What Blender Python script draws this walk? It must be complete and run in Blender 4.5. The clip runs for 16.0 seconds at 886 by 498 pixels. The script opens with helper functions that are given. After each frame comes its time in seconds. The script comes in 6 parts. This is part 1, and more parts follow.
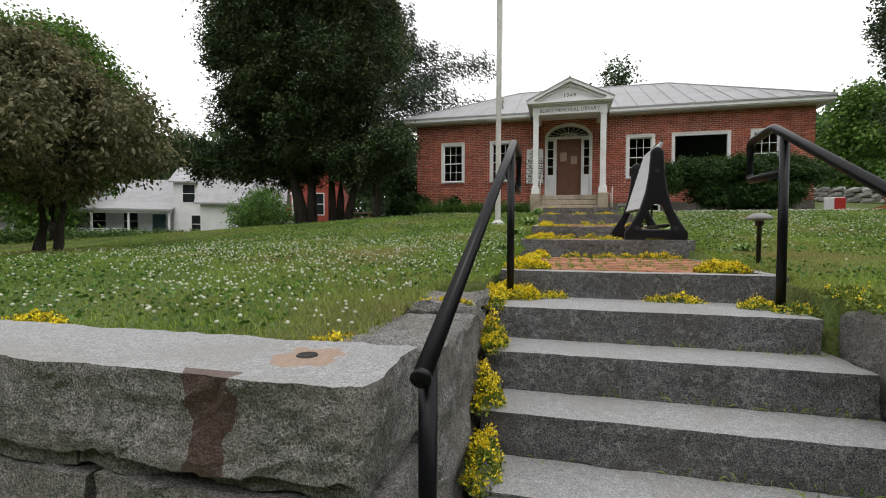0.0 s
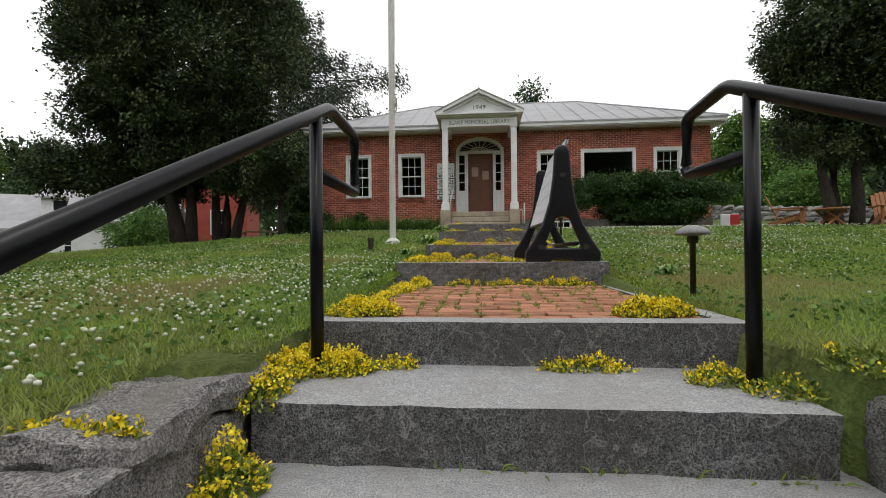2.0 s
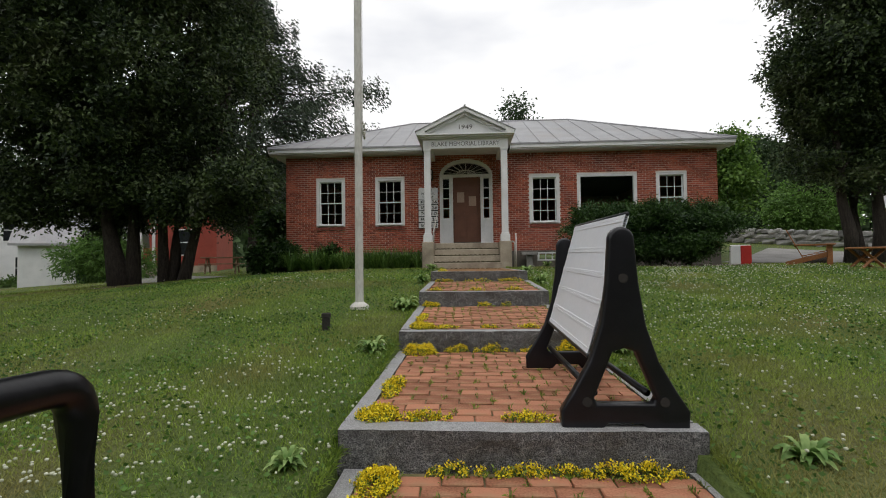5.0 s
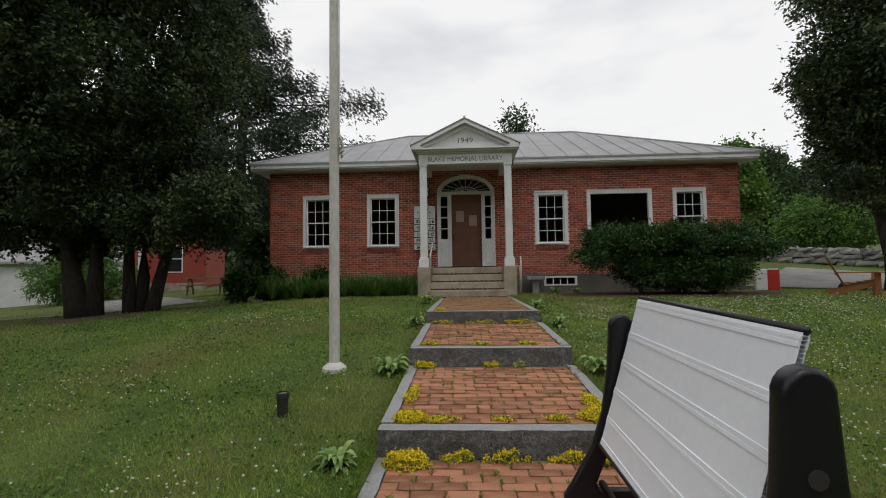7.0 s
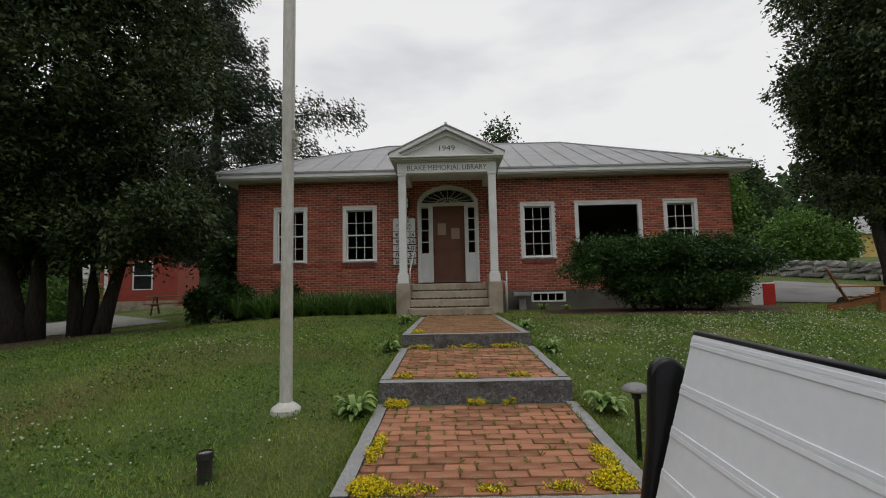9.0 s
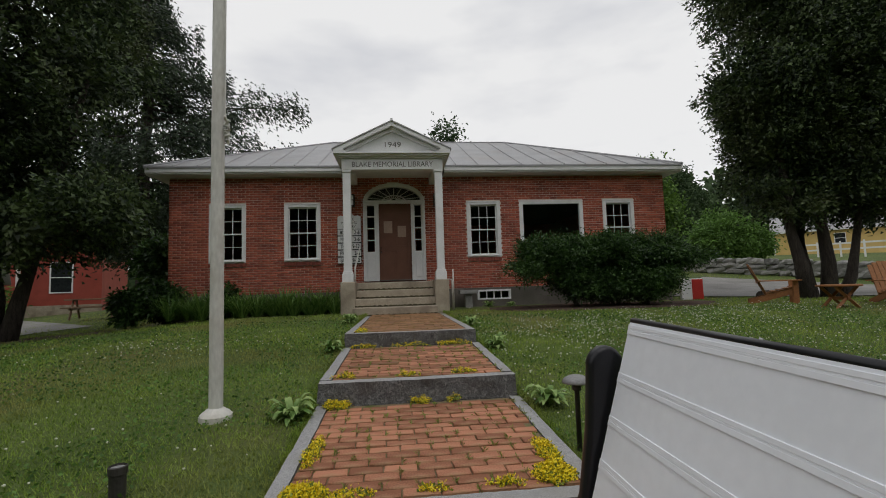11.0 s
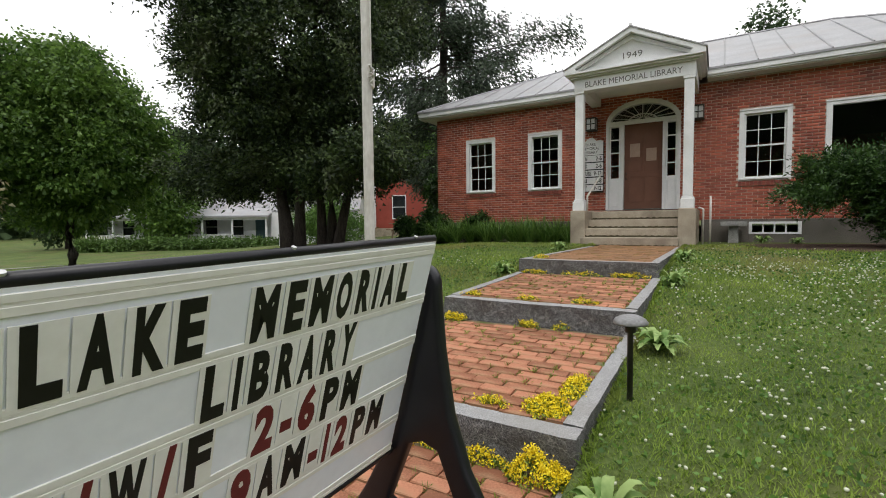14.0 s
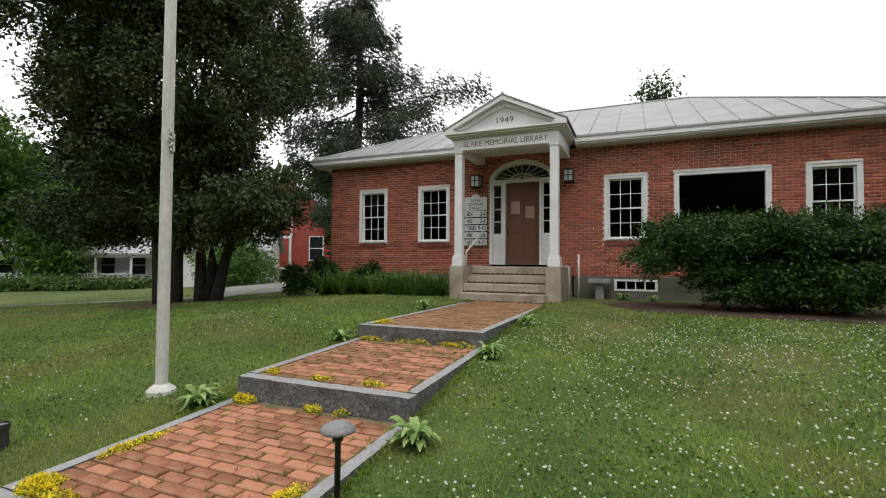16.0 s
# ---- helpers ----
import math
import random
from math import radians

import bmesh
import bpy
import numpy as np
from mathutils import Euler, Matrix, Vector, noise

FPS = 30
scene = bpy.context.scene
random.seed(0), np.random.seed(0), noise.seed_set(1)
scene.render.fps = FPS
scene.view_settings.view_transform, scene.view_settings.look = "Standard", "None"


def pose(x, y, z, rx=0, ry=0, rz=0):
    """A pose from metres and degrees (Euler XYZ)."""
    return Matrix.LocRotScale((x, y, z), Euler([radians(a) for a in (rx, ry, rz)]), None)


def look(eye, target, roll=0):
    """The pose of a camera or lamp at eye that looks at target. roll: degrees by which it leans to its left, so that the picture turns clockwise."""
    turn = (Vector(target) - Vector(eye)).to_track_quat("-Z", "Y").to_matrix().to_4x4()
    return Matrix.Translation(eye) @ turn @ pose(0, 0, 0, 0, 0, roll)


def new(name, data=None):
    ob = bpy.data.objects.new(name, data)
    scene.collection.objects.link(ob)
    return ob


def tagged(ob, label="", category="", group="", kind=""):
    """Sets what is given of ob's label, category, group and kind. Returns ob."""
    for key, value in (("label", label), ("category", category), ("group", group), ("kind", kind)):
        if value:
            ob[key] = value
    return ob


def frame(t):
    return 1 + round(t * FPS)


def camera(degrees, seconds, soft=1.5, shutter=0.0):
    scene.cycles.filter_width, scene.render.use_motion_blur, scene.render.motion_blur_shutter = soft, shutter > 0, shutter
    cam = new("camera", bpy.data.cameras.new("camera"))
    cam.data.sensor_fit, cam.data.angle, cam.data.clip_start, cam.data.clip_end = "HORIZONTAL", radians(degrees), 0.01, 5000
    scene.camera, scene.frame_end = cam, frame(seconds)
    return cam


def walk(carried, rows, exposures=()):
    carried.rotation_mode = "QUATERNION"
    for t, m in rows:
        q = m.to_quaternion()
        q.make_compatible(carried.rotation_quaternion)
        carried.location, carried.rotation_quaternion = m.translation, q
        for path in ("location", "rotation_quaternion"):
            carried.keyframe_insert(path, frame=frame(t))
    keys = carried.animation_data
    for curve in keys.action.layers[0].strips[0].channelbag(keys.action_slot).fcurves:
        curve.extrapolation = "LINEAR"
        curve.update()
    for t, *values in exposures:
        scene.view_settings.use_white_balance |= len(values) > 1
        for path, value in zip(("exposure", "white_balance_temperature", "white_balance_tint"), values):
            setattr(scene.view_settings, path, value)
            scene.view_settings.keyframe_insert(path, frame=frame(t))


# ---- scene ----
cam = camera(87.4, 16.0, soft=1.0)
PATH = [
    (0, (0.361, 0.273, 1.319), (-0.136, 2.209, 1.253), 0.2),
    (0.5, (0.403, 0.617, 1.28), (0.076, 2.59, 1.236), -0.1),
    (1, (0.481, 0.976, 1.225), (0.245, 2.962, 1.213), -0.4),
    (1.5, (0.546, 1.365, 1.271), (0.345, 3.355, 1.274), -0.6),
    (2, (0.687, 1.727, 1.352), (0.51, 3.719, 1.365), -0.5),
    (2.5, (0.699, 2.033, 1.422), (0.551, 4.027, 1.445), -0.5),
    (3, (0.698, 2.352, 1.58), (0.561, 4.347, 1.614), -0.7),
    (3.5, (0.665, 2.635, 1.751), (0.539, 4.631, 1.781), -0.8),
    (4, (0.565, 2.927, 1.845), (0.458, 4.924, 1.879), -0.7),
    (6.5, (0.595, 4.396, 2.539), (0.492, 6.391, 2.638), -0.7),
    (7, (0.535, 4.757, 2.561), (0.437, 6.751, 2.667), -0.8),
    (7.5, (0.493, 5.023, 2.567), (0.395, 7.017, 2.687), -0.8),
    (8, (0.554, 5.29, 2.593), (0.457, 7.283, 2.73), -0.9),
    (10.5, (0.587, 5.676, 2.6), (0.741, 7.661, 2.791), -1.6),
    (11, (0.624, 5.685, 2.561), (0.82, 7.668, 2.723), -1.8),
    (11.5, (0.809, 5.523, 2.418), (1.03, 7.505, 2.562), -2.0),
    (12, (1.17, 5.435, 2.371), (1.377, 7.42, 2.509), -2.2),
    (12.5, (1.531, 5.675, 2.389), (1.592, 7.671, 2.502), -2.1),
    (13, (1.867, 5.827, 2.435), (1.612, 7.81, 2.48), -1.9),
    (13.5, (2.116, 5.846, 2.482), (1.48, 7.742, 2.437), -1.2),
    (14, (2.285, 5.998, 2.463), (1.262, 7.712, 2.355), -0.6),
    (14.5, (2.423, 6.157, 2.539), (1.297, 7.806, 2.421), 0.0),
    (15, (2.734, 6.349, 2.642), (1.693, 8.056, 2.591), 0.5),
    (15.5, (3.088, 6.539, 2.762), (2.184, 8.323, 2.768), 0.4),
    (16, (3.393, 6.69, 2.811), (2.619, 8.533, 2.87), 0.4),
]
walk(cam, [(t, look(eye, target, roll)) for t, eye, target, roll in PATH],
     [(0.0, 0.55), (1.0, 0.55), (2.0, 0.42), (4.0, 0.2), (6.5, 0.0), (8.0, -0.2), (11.0, -0.22), (12.0, 0.03), (12.5, 0.28), (13.5, 0.54), (14.5, 0.78), (15.5, 0.67), (16.0, 0.6)])

# ---- light ----
world = bpy.data.worlds.new("overcast_sky")
scene.world = world
world.use_nodes = True
wn, wl = world.node_tree.nodes, world.node_tree.links
wn.clear()
w_out = wn.new("ShaderNodeOutputWorld")
w_bg = wn.new("ShaderNodeBackground")
w_sky = wn.new("ShaderNodeTexSky")
w_sky.sky_type, w_sky.sun_disc = "NISHITA", False
w_sky.sun_elevation, w_sky.sun_rotation = radians(63), radians(169)
w_gain = wn.new("ShaderNodeMixRGB")
w_gain.blend_type = "MULTIPLY"
w_gain.inputs[0].default_value = 1.0
w_gain.inputs[2].default_value = (0.11, 0.11, 0.11, 1)
w_tc = wn.new("ShaderNodeTexCoord")
w_map = wn.new("ShaderNodeMapping")
w_map.inputs["Scale"].default_value = (1.1, 1.1, 3.2)
w_noise = wn.new("ShaderNodeTexNoise")
w_noise.inputs["Scale"].default_value = 1.6
w_noise.inputs["Detail"].default_value = 5
w_noise.inputs["Roughness"].default_value = 0.5
w_ramp = wn.new("ShaderNodeValToRGB")
w_ramp.color_ramp.elements[0].position, w_ramp.color_ramp.elements[0].color = 0.34, (0.74, 0.75, 0.79, 1)
w_ramp.color_ramp.elements[1].position, w_ramp.color_ramp.elements[1].color = 0.52, (1.02, 1.015, 1.01, 1)
w_mix = wn.new("ShaderNodeMixRGB")
w_mix.inputs[0].default_value = 0.93
wl.new(w_tc.outputs["Generated"], w_map.inputs[0])
wl.new(w_map.outputs[0], w_noise.inputs["Vector"])
wl.new(w_noise.outputs[0], w_ramp.inputs[0])
wl.new(w_sky.outputs[0], w_gain.inputs[1])
wl.new(w_gain.outputs[0], w_mix.inputs[1])
wl.new(w_ramp.outputs[0], w_mix.inputs[2])
wl.new(w_mix.outputs[0], w_bg.inputs[0])
w_bg.inputs[1].default_value = 1.0
wl.new(w_bg.outputs[0], w_out.inputs[0])

sun = new("sun", bpy.data.lights.new("sun", "SUN"))
sun.data.energy, sun.data.angle, sun.data.color = 0.6, radians(25), (1.0, 0.97, 0.92)
sun.matrix_world = look((4, -10, 40), (0, 10, 0))


# ---- materials ----
def material(name, low, high, rough=0.8, scale=8.0, fine=60.0, bump=0.2, metal=0.0, spec=0.4,
             stain=None, stain_scale=1.5, stain_amount=0.35, island=0.0, random_ob=0.0, stretch=(1, 1, 1), translucent=0.0,
             distance=0.01):
    """A surface with broad and fine variation between two colours, stains and a fine relief."""
    m = bpy.data.materials.new(name)
    m.use_nodes = True
    n, l = m.node_tree.nodes, m.node_tree.links
    b = n["Principled BSDF"]
    tc = n.new("ShaderNodeTexCoord")
    mp = n.new("ShaderNodeMapping")
    mp.inputs["Scale"].default_value = stretch
    l.new(tc.outputs["Object"], mp.inputs[0])
    a = n.new("ShaderNodeTexNoise")
    a.inputs["Scale"].default_value, a.inputs["Detail"].default_value = scale, 4
    f = n.new("ShaderNodeTexNoise")
    f.inputs["Scale"].default_value, f.inputs["Detail"].default_value = fine, 3
    l.new(mp.outputs[0], a.inputs["Vector"])
    l.new(mp.outputs[0], f.inputs["Vector"])
    add = n.new("ShaderNodeMath")
    add.operation = "ADD"
    l.new(a.outputs[0], add.inputs[0])
    l.new(f.outputs[0], add.inputs[1])
    fac = add.outputs[0]
    for amount, source in ((island, "geo"), (random_ob, "info")):
        if amount:
            if source == "geo":
                g = n.new("ShaderNodeNewGeometry").outputs["Random Per Island"]
            else:
                g = n.new("ShaderNodeObjectInfo").outputs["Random"]
            k = n.new("ShaderNodeMath")
            k.operation = "MULTIPLY_ADD"
            k.inputs[1].default_value = amount
            l.new(g, k.inputs[0])
            l.new(fac, k.inputs[2])
            sub = n.new("ShaderNodeMath")
            sub.operation = "SUBTRACT"
            sub.inputs[1].default_value = amount / 2
            l.new(k.outputs[0], sub.inputs[0])
            fac = sub.outputs[0]
    r = n.new("ShaderNodeValToRGB")
    r.color_ramp.elements[0].position, r.color_ramp.elements[0].color = 0.36, (*low, 1)
    r.color_ramp.elements[1].position, r.color_ramp.elements[1].color = 0.64, (*high, 1)
    half = n.new("ShaderNodeMath")
    half.operation = "MULTIPLY"
    half.inputs[1].default_value = 0.5
    l.new(fac, half.inputs[0])
    l.new(half.outputs[0], r.inputs[0])
    colour = r.outputs[0]
    if stain:
        s = n.new("ShaderNodeTexNoise")
        s.inputs["Scale"].default_value, s.inputs["Detail"].default_value = stain_scale, 6
        l.new(tc.outputs["Object"], s.inputs["Vector"])
        sr = n.new("ShaderNodeValToRGB")
        sr.color_ramp.elements[0].position, sr.color_ramp.elements[1].position = 0.5, 0.68
        l.new(s.outputs[0], sr.inputs[0])
        sm = n.new("ShaderNodeMath")
        sm.operation = "MULTIPLY"
        sm.inputs[1].default_value = stain_amount
        l.new(sr.outputs[0], sm.inputs[0])
        mix = n.new("ShaderNodeMixRGB")
        l.new(sm.outputs[0], mix.inputs[0])
        l.new(colour, mix.inputs[1])
        mix.inputs[2].default_value = (*stain, 1)
        colour = mix.outputs[0]
    l.new(colour, b.inputs["Base Color"])
    b.inputs["Roughness"].default_value, b.inputs["Metallic"].default_value = rough, metal
    b.inputs["Specular IOR Level"].default_value = spec
    if bump:
        bp = n.new("ShaderNodeBump")
        bp.inputs["Strength"].default_value, bp.inputs["Distance"].default_value = bump, distance
        l.new(add.outputs[0], bp.inputs["Height"])
        l.new(bp.outputs[0], b.inputs["Normal"])
    if translucent:
        tr = n.new("ShaderNodeBsdfTranslucent")
        l.new(colour, tr.inputs[0])
        mx = n.new("ShaderNodeMixShader")
        mx.inputs[0].default_value = translucent
        l.new(b.outputs[0], mx.inputs[1])
        l.new(tr.outputs[0], mx.inputs[2])
        l.new(mx.outputs[0], n["Material Output"].inputs[0])
    return m


def glass_material(name, tint=(0.9, 0.95, 0.95)):
    m = bpy.data.materials.new(name)
    m.use_nodes = True
    n, l = m.node_tree.nodes, m.node_tree.links
    b = n["Principled BSDF"]
    b.inputs["Base Color"].default_value = (*tint, 1)
    b.inputs["Roughness"].default_value = 0.03
    b.inputs["Transmission Weight"].default_value = 1.0
    b.inputs["IOR"].default_value = 1.45
    return m


M_BRICK = material("facade_brick", (0.22, 0.056, 0.036), (0.50, 0.145, 0.088), 0.85, 3, 90, 0.3, island=0.5, stain=(0.10, 0.045, 0.038), stain_scale=0.9, stain_amount=0.35, distance=0.004)
M_BRICK_OB = material("facade_brick_single", (0.22, 0.056, 0.036), (0.50, 0.145, 0.088), 0.85, 3, 90, 0.3, random_ob=0.5, stain=(0.10, 0.045, 0.038), stain_scale=0.9, stain_amount=0.35, distance=0.004)
M_MORTAR = material("facade_mortar", (0.56, 0.46, 0.39), (0.72, 0.62, 0.55), 0.95, 2.5, 80, 0.3, stain=(0.22, 0.09, 0.06), stain_scale=0.8, stain_amount=0.45)
M_PAVER = material("path_brick", (0.23, 0.092, 0.048), (0.46, 0.20, 0.115), 0.88, 6, 70, 0.35, random_ob=0.75, stain=(0.30, 0.22, 0.12), stain_scale=2.5, stain_amount=0.85, distance=0.004)
M_PAVER_MOSS = material("mossy_path_brick", (0.17, 0.085, 0.045), (0.34, 0.17, 0.085), 0.92, 6, 70, 0.35, random_ob=0.5, stain=(0.15, 0.14, 0.04), stain_scale=3.0, stain_amount=0.85, distance=0.004)
M_BED = material("sand_joint_with_moss", (0.15, 0.11, 0.06), (0.26, 0.195, 0.115), 0.95, 5, 60, 0.5, stain=(0.07, 0.11, 0.02), stain_scale=5, stain_amount=0.9)
def granite_material(name, dark, light, tint, rough, bump, distance, vein, broad=2.6, mottle=0.75):
    """Speckled granite: fine dark and light crystals, broad weathering and thin pale cracks."""
    m = bpy.data.materials.new(name)
    m.use_nodes = True
    n, l = m.node_tree.nodes, m.node_tree.links
    b = n["Principled BSDF"]
    tc = n.new("ShaderNodeTexCoord")

    def noise_at(scale, detail, rough_=0.5):
        q = n.new("ShaderNodeTexNoise")
        q.inputs["Scale"].default_value, q.inputs["Detail"].default_value, q.inputs["Roughness"].default_value = scale, detail, rough_
        l.new(tc.outputs["Object"], q.inputs["Vector"])
        return q.outputs[0]

    def ramp(source, p0, c0, p1, c1):
        r = n.new("ShaderNodeValToRGB")
        r.color_ramp.elements[0].position, r.color_ramp.elements[0].color = p0, (*c0, 1)
        r.color_ramp.elements[1].position, r.color_ramp.elements[1].color = p1, (*c1, 1)
        l.new(source, r.inputs[0])
        return r

    def mixed(kind, amount, one, two):
        q = n.new("ShaderNodeMixRGB")
        q.blend_type = kind
        for i, value in enumerate((amount, one, two)):
            if isinstance(value, float):
                q.inputs[i].default_value = value
            elif isinstance(value, tuple):
                q.inputs[i].default_value = (*value, 1)
            else:
                l.new(value, q.inputs[i])
        return q.outputs[0]

    grain, mid, wide = noise_at(150, 3, 0.75), noise_at(26, 5, 0.7), noise_at(broad, 6, 0.6)
    colour = ramp(grain, 0.40, dark, 0.62, light).outputs[0]
    colour = mixed("MULTIPLY", mottle, colour, ramp(mid, 0.34, (0.45, 0.45, 0.46), 0.66, (1.35, 1.34, 1.32)).outputs[0])
    weather = ramp(wide, 0.46, (0, 0, 0), 0.72, (0.75, 0.75, 0.75)).outputs[0]
    colour = mixed("MIX", weather, colour, tint)
    crack = ramp(noise_at(5.5, 4, 0.55), 0.488, (0, 0, 0), 0.50, (vein, vein, vein))
    e = crack.color_ramp.elements.new(0.512)
    e.color = (0, 0, 0, 1)
    colour = mixed("MIX", crack.outputs[0], colour, (0.42, 0.41, 0.40))
    l.new(colour, b.inputs["Base Color"])
    b.inputs["Roughness"].default_value, b.inputs["Specular IOR Level"].default_value = rough, 0.35
    add = n.new("ShaderNodeMath")
    add.operation = "MULTIPLY_ADD"
    add.inputs[1].default_value = 0.35
    l.new(grain, add.inputs[0])
    l.new(mid, add.inputs[2])
    bp = n.new("ShaderNodeBump")
    bp.inputs["Strength"].default_value, bp.inputs["Distance"].default_value = bump, distance
    l.new(add.outputs[0], bp.inputs["Height"])
    l.new(bp.outputs[0], b.inputs["Normal"])
    return m


# Pale smooth granite for upward faces; dark rough granite for the sides of steps.
M_GRANITE = granite_material("pale_smooth_granite", (0.20, 0.20, 0.203), (0.44, 0.44, 0.44), (0.25, 0.24, 0.22), 0.75, 0.2, 0.003, 0.0, 2.6, 0.3)
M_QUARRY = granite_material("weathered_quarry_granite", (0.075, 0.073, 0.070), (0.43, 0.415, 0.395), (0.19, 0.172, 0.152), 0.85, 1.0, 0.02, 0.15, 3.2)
M_ROCK = granite_material("dark_rough_granite", (0.04, 0.041, 0.044), (0.25, 0.25, 0.25), (0.075, 0.068, 0.06), 0.85, 0.8, 0.016, 0.45)
M_WHITE = material("white_paint", (0.68, 0.69, 0.69), (0.80, 0.80, 0.80), 0.5, 3, 40, 0.06, stain=(0.5, 0.49, 0.46), stain_scale=1.2, stain_amount=0.35)
M_ROOF = material("grey_metal_roof", (0.27, 0.27, 0.28), (0.38, 0.38, 0.39), 0.5, 1.5, 25, 0.08, 0.15, stain=(0.30, 0.27, 0.25), stain_scale=0.8, stain_amount=0.5)
M_CONC = material("old_concrete", (0.28, 0.235, 0.18), (0.46, 0.40, 0.31), 0.9, 3, 60, 0.4, stain=(0.16, 0.13, 0.10), stain_scale=2, stain_amount=0.6)
M_FOUND = material("foundation_concrete", (0.10, 0.09, 0.08), (0.18, 0.16, 0.14), 0.95, 3, 50, 0.4, stain=(0.06, 0.06, 0.045), stain_scale=1.5, stain_amount=0.6)
M_DOOR = material("brown_door_paint", (0.14, 0.062, 0.038), (0.19, 0.085, 0.052), 0.55, 3, 60, 0.1)
M_BLACK = material("black_pipe_paint", (0.003, 0.003, 0.004), (0.007, 0.007, 0.009), 0.32, 12, 60, 0.12, spec=0.25, distance=0.003)
M_PLASTIC = material("black_moulded_plastic", (0.006, 0.006, 0.008), (0.013, 0.013, 0.017), 0.34, 10, 220, 0.12, distance=0.002)
# Near-black stands for the unlit room's dimness and the socket hole; screws share it.
M_DARK = material("near_black_fill", (0.02, 0.02, 0.02), (0.05, 0.045, 0.04), 0.9, 2, 20, 0)
M_GLASS = glass_material("window_glass")
M_SIGN = material("white_sign_plastic", (0.84, 0.86, 0.92), (0.89, 0.91, 0.97), 0.3, 2, 30, 0.03, stain=(0.60, 0.58, 0.53), stain_scale=2, stain_amount=0.12)
M_RAIL = material("cream_sign_track", (0.81, 0.79, 0.74), (0.88, 0.87, 0.82), 0.35, 3, 30, 0.03)
M_TILE = material("letter_card", (0.81, 0.80, 0.75), (0.88, 0.87, 0.83), 0.3, 2, 40, 0.02, random_ob=0.4)
M_INK = material("black_letter", (0.006, 0.006, 0.006), (0.012, 0.012, 0.012), 0.4, 5, 40, 0)
M_REDINK = material("dark_red_letter", (0.13, 0.018, 0.02), (0.17, 0.025, 0.028), 0.4, 5, 40, 0)
M_GRASS_GROUND = material("lawn_turf", (0.045, 0.075, 0.015), (0.115, 0.155, 0.034), 0.95, 0.6, 38, 0.8, stain=(0.12, 0.105, 0.04), stain_scale=0.5, stain_amount=0.7, distance=0.03)
M_BLADE = material("grass_blade", (0.12, 0.20, 0.025), (0.30, 0.41, 0.065), 0.5, 0.5, 2, 0, island=0.75, stain=(0.29, 0.24, 0.09), stain_scale=0.55, stain_amount=0.8, translucent=0.45)
M_BARK = material("tree_bark", (0.022, 0.018, 0.015), (0.078, 0.063, 0.052), 0.95, 6, 30, 1.0, stretch=(4, 4, 0.6), distance=0.03)
M_CEDAR = material("cedar_foliage", (0.010, 0.024, 0.008), (0.075, 0.115, 0.034), 0.62, 0.8, 5, 0, island=0.8, stain=(0.06, 0.045, 0.02), stain_scale=0.8, stain_amount=0.3, translucent=0.15)
M_SPRUCE = material("spruce_foliage", (0.014, 0.028, 0.014), (0.05, 0.078, 0.036), 0.5, 0.5, 3, 0, island=0.7, translucent=0.15)
M_MAPLE = material("maple_leaf", (0.05, 0.11, 0.018), (0.15, 0.26, 0.045), 0.55, 0.4, 3, 0, island=0.7, translucent=0.35)
M_CRAB = material("bronze_leaf", (0.085, 0.09, 0.042), (0.24, 0.215, 0.11), 0.6, 0.5, 3, 0, island=0.8, translucent=0.25)
M_YEW = material("yew_foliage", (0.010, 0.034, 0.007), (0.060, 0.125, 0.024), 0.5, 1.2, 5, 0, island=0.7, translucent=0.2)
M_SHRUB = material("shrub_leaf", (0.05, 0.11, 0.018), (0.15, 0.28, 0.055), 0.6, 0.8, 4, 0, island=0.7, translucent=0.3)
M_WOODS = material("far_woods_leaf", (0.025, 0.052, 0.018), (0.075, 0.12, 0.045), 0.8, 0.12, 1.5, 0, island=0.6, translucent=0.2)


# ---- building helpers ----
def box(bm, x0, x1, y0, y1, z0, z1):
    v = [bm.verts.new(p) for p in ((x0, y0, z0), (x1, y0, z0), (x1, y1, z0), (x0, y1, z0), (x0, y0, z1), (x1, y0, z1), (x1, y1, z1), (x0, y1, z1))]
    for f in ((0, 3, 2, 1), (4, 5, 6, 7), (0, 1, 5, 4), (1, 2, 6, 5), (2, 3, 7, 6), (3, 0, 4, 7)):
        bm.faces.new([v[i] for i in f])
    return v


def bevel(bm, width, segments=1):
    bmesh.ops.bevel(bm, geom=list(bm.edges), offset=width, segments=segments, affect="EDGES", profile=0.5)


def boxes(*dims, soft=0.0, segments=1):
    bm = bmesh.new()
    for d in dims:
        box(bm, *d)
    if soft:
        bevel(bm, soft, segments)
    return bm


def mesh_of(name, bm, mat, smooth=False):
    me = bpy.data.meshes.new(name)
    bmesh.ops.recalc_face_normals(bm, faces=list(bm.faces))
    bm.to_mesh(me)
    bm.free()
    me.materials.append(mat)
    if smooth:
        me.shade_smooth()
    return me


def thing(name, at, label, category, group="", turn=0.0):
    """An empty at a thing's base, to hold its parts."""
    e = new(name)
    e.empty_display_size = 0.1
    e.matrix_world = pose(*at, 0, 0, turn)
    return tagged(e, label, category, group)


def part(name, bm, mat, parent, label="", smooth=False, m=None):
    ob = new(name, mesh_of(name, bm, mat, smooth))
    ob.parent = parent
    if m is not None:
        ob.matrix_basis = m
    return tagged(ob, label)


def solid(name, bm, mat, label, category, kind="", smooth=False, m=None):
    ob = new(name, mesh_of(name, bm, mat, smooth))
    if m is not None:
        ob.matrix_basis = m
    return tagged(ob, label, category, kind=kind)


